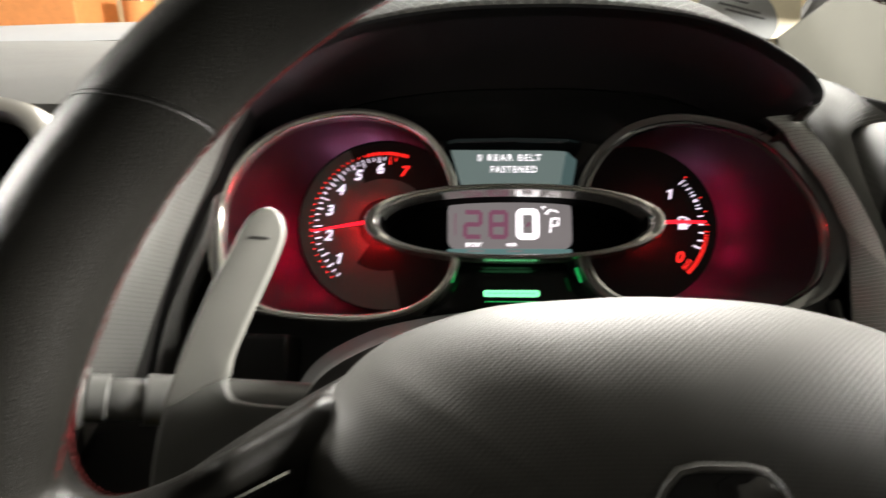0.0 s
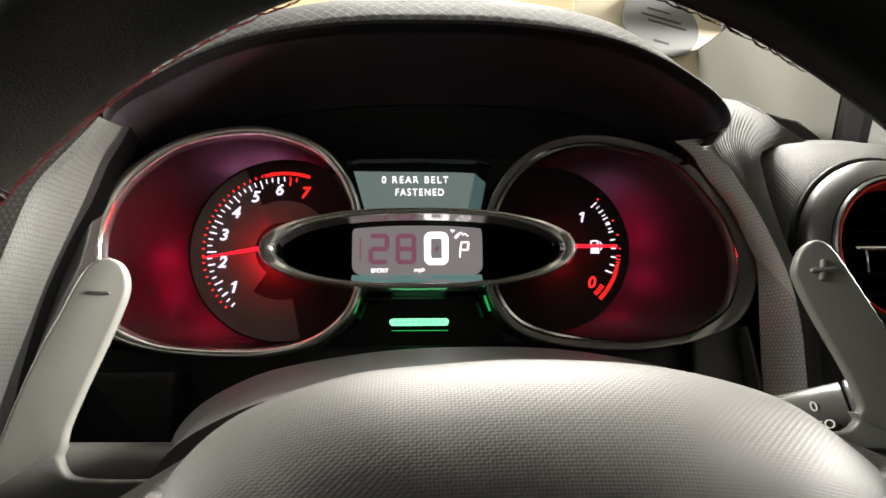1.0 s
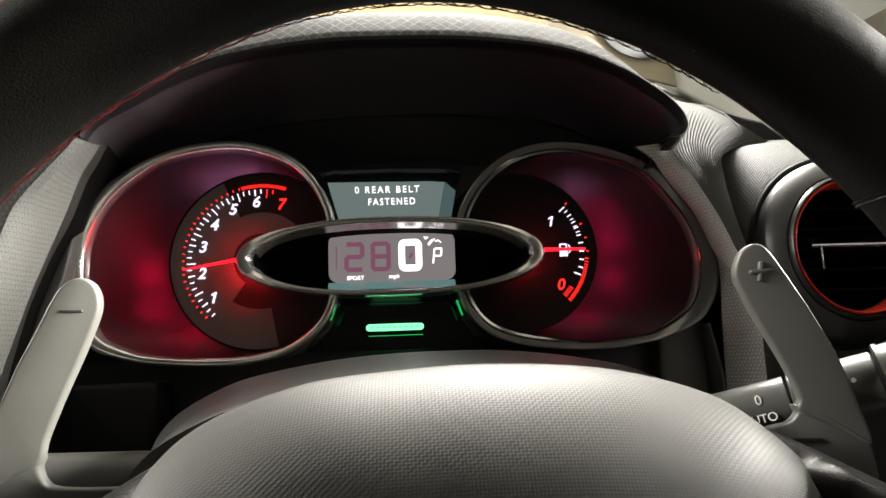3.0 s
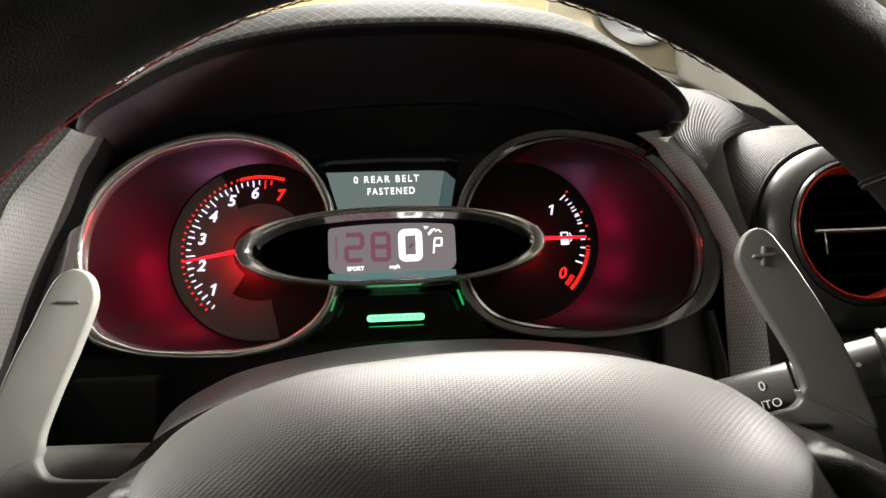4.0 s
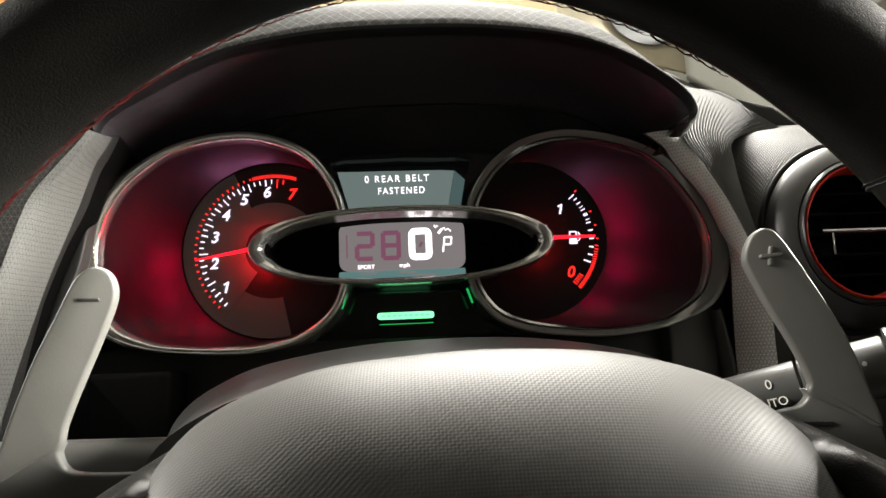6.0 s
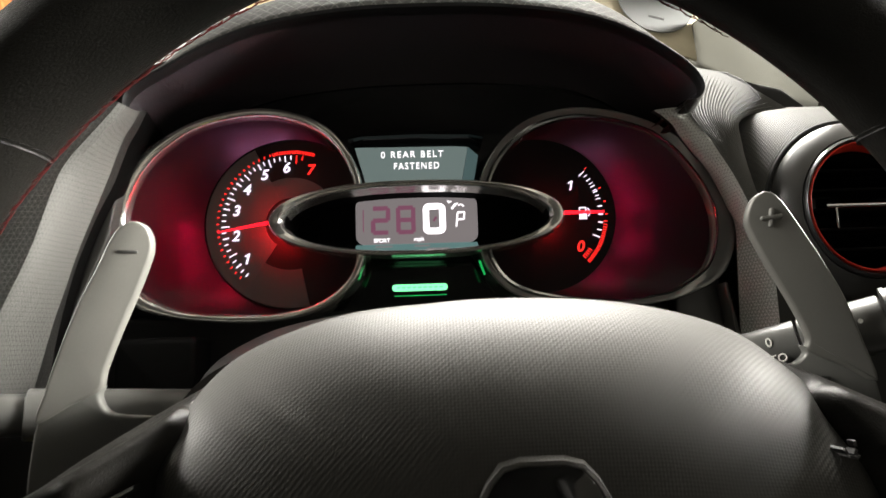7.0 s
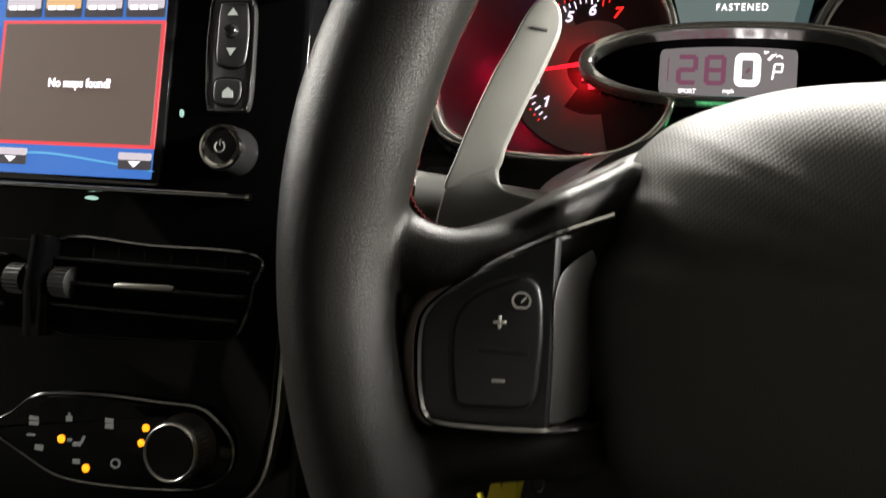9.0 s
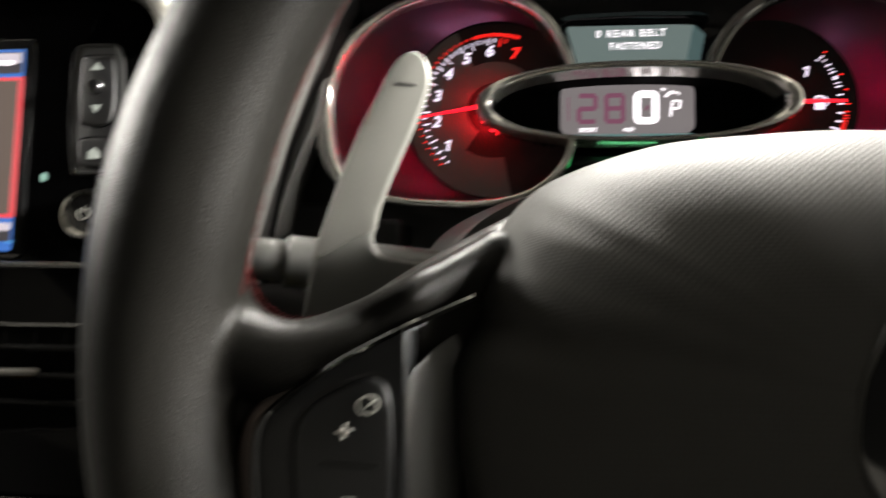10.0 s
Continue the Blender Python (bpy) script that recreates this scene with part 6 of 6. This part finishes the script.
VOUT = spline([(-0.2500, -0.1400), (-0.2500, -0.1560), (-0.2530, -0.1720), (-0.2620, -0.1842), (-0.3000, -0.1880), (-0.3500, -0.1905), (-0.3680, -0.1890), (-0.3720, -0.1800), (-0.3720, -0.1400), (-0.3100, -0.1390)], 5)
part("frame", sweep2(VOUT, [(0.0012, -0.1085), (0.0012, -0.1118), (0.0002, -0.1126), (-0.0008, -0.1115), (-0.0010, -0.1085)]), GLOSS_BLACK, cvent)
# Flat black sheet, proud of the fascia, stands for the shaded opening.
part("throat", slab(inset(VOUT, 0.0008), -0.1106, -0.1080, 0.0003, 1), DEEP_BLACK, cvent)
for z, x1 in ((-0.1490, -0.2515), (-0.1620, -0.2525), (-0.1748, -0.2555)):
    sl = part("slat", box(-0.3700, -0.1150, z - 0.0010, x1, -0.1100, z + 0.0010, 0.0006), SLAT, cvent)
    part("slat_edge", tube([(-0.3690, -0.1150, z + 0.0006), (-0.31, -0.1150, z + 0.0006), (x1 - 0.001, -0.1150, z + 0.0006)], 0.0005, 8), CLI_EDGE, sl, "bright slat edge")
part("thumb_slide", tube([(-0.3270, -0.1170, -0.1615), (-0.3240, -0.1175, -0.1613), (-0.2950, -0.1175, -0.1605), (-0.2920, -0.1170, -0.1605)], [0.0014, 0.0020, 0.0020, 0.0014], 10), EDGE_CHROME, cvent, "chrome thumb slide")
for k in range(6):
    part("fin", box(-0.3480 + 0.016 * k, -0.1108, -0.1470, -0.3474 + 0.016 * k, -0.1100, -0.1410), SLAT, cvent)
for x in (-0.3625, -0.3920):
    wh = part("thumb_wheel", tube([(x - 0.0055, -0.111, -0.1622), (x - 0.005, -0.111, -0.1622), (x + 0.005, -0.111, -0.1622), (x + 0.0055, -0.111, -0.1622)], [0.0075, 0.0088, 0.0088, 0.0075], 30), SATIN_BLACK, cvent, "ribbed thumb wheel")
    for k in range(9):
        a = radians(-60 + 15 * k)
        part("tread", box(x - 0.0052, -0.1112 - 0.0090 * math.cos(a), -0.1622 + 0.0090 * math.sin(a) - 0.0004, x + 0.0052, -0.1106 - 0.0086 * math.cos(a), -0.1622 + 0.0090 * math.sin(a) + 0.0004), GREY_PLASTIC, wh)
part("post", tube([(-0.3775, -0.1110, -0.138), (-0.3775, -0.1135, -0.165), (-0.3775, -0.1110, -0.192)], 0.0085, 16), PIANO, cvent)
cvent_b = thing("centre_vent", "wide black centre air vent with thin slats", "air vent", (-0.45, -0.11, -0.165))
# Again a flat black sheet in place of a deep, shaded opening.
part("throat", slab(rounded(-0.5100, -0.1900, -0.3830, -0.1400, 0.006), -0.1106, -0.1080, 0.0003, 1), DEEP_BLACK, cvent_b)
for z in (-0.1495, -0.1640, -0.1775):
    sl = part("slat", box(-0.5080, -0.1150, z - 0.0010, -0.3985, -0.1100, z + 0.0010, 0.0006), SLAT, cvent_b)
    part("slat_edge", tube([(-0.5070, -0.1150, z + 0.0006), (-0.45, -0.1150, z + 0.0006), (-0.3995, -0.1150, z + 0.0006)], 0.0005, 8), CLI_EDGE, sl, "bright slat edge")

# climate panel
climate = thing("climate_panel", "gloss black heater panel with amber lamps and printed signs", "control panel", (-0.345, -0.095, -0.25))
CLI = spline(((-0.4088, -0.2477), (-0.3892, -0.2377), (-0.3740, -0.2261), (-0.3501, -0.2223), (-0.3251, -0.2210), (-0.2971, -0.2212), (-0.2740, -0.2214), (-0.2614, -0.2279), (-0.2525, -0.2383), (-0.2533, -0.2510), (-0.2630, -0.2600), (-0.2792, -0.2652), (-0.3166, -0.2688), (-0.3524, -0.2684), (-0.3754, -0.2605), (-0.3952, -0.2520)), 5)
part("plate", slab(CLI, -0.1135, -0.1090, 0.0022, 3), PIANO, climate)
part("plate_edge", sweep2(CLI, [(0.0004, -0.1100), (0.0006, -0.1128), (-0.0003, -0.1138), (-0.0010, -0.1130)]), CLI_EDGE, climate, "thin bright edge")
DX, DZ = -0.2785, -0.2418
heat = part("dial", tube([(DX, -0.112, DZ), (DX, -0.1135, DZ), (DX, -0.1270, DZ), (DX, -0.1282, DZ)], [0.0178, 0.0172, 0.0150, 0.0140], 48), SATIN_DIAL, climate, "heater dial")
part("dial_face", tube([(DX, -0.1280, DZ), (DX, -0.1288, DZ)], [0.0136, 0.0128], 40), PIANO, heat)
part("dial_ring", loft([[(DX + r * math.cos(2 * math.pi * k / 48), y, DZ + r * math.sin(2 * math.pi * k / 48)) for k in range(48)] for r, y in ((0.0150, -0.1268), (0.0147, -0.1286), (0.0140, -0.1292), (0.0133, -0.1284))]), EDGE_CHROME, heat, "thin chrome ring")
for k in range(40):
    a = 2 * math.pi * k / 40
    part("grip_rib", tube([(DX + 0.0172 * math.cos(a), -0.1140, DZ + 0.0172 * math.sin(a)), (DX + 0.0154 * math.cos(a), -0.1255, DZ + 0.0154 * math.sin(a))], 0.0005, 5), SATIN_DIAL, heat)
for x, z, r in ((-0.3540, -0.2474, 0.0030), (-0.3370, -0.2611, 0.0029), (-0.3030, -0.2353, 0.0027), (-0.3050, -0.2435, 0.0026), (-0.2989, -0.2382, 0.0017)):
    part("amber_lamp", tube([(x, -0.1130, z), (x, -0.1142, z), (x, -0.1146, z)], [0.75 * r, 0.75 * r, r * 0.45], 16), AMBER_GLOW, climate, "small amber lamp")
for x0, z0, x1, z1, w in ((-0.3756, -0.2385, -0.3697, -0.2384, 0.0022), (-0.3753, -0.2413, -0.3694, -0.2410, 0.0020), (-0.3522, -0.2362, -0.3486, -0.2358, 0.0030), (-0.3510, -0.2339, -0.3500, -0.2337, 0.0022), (-0.3280, -0.2341, -0.3230, -0.2342, 0.0026), (-0.3277, -0.2372, -0.3227, -0.2370, 0.0026), (-0.3761, -0.2478, -0.3709, -0.2475, 0.0012), (-0.3702, -0.2538, -0.3650, -0.2539, 0.0030), (-0.3465, -0.2494, -0.3415, -0.2488, 0.0022), (-0.3415, -0.2482, -0.3398, -0.2443, 0.0016), (-0.3455, -0.2584, -0.3412, -0.2582, 0.0024), (-0.3503, -0.2474, -0.3474, -0.2473, 0.0016)):
    part("printed_sign", bar(x0, z0, x1, z1, w, -0.1140, -0.1132), ICON_DIM, climate)
part("printed_sign", sweep2(ellipse(-0.3193, -0.2562, 0.0030, 0.0026, 18), [(0.0, -0.1132), (0.0, -0.1140), (-0.0008, -0.1140), (-0.0008, -0.1132)]), ICON_DIM, climate)

# yellow tag hanging below the column
tag = thing("yellow_tag", "bright yellow plastic tag hanging below the steering column", "tag", (-0.106, -0.165, -0.225))
TAG = spline([(-0.1120, -0.185), (-0.0985, -0.185), (-0.0980, -0.205), (-0.1000, -0.228), (-0.1060, -0.262), (-0.1160, -0.262), (-0.1165, -0.252), (-0.1185, -0.247), (-0.1175, -0.240), (-0.1140, -0.235), (-0.1175, -0.228), (-0.1170, -0.220), (-0.1135, -0.214), (-0.1135, -0.200)], 5)
part("plate", slab(TAG, -0.1660, -0.1600, 0.0020, 3, lambda x, z: 1.2 * (x + 0.108) if x > -0.108 else 0.0), YELLOW, tag)
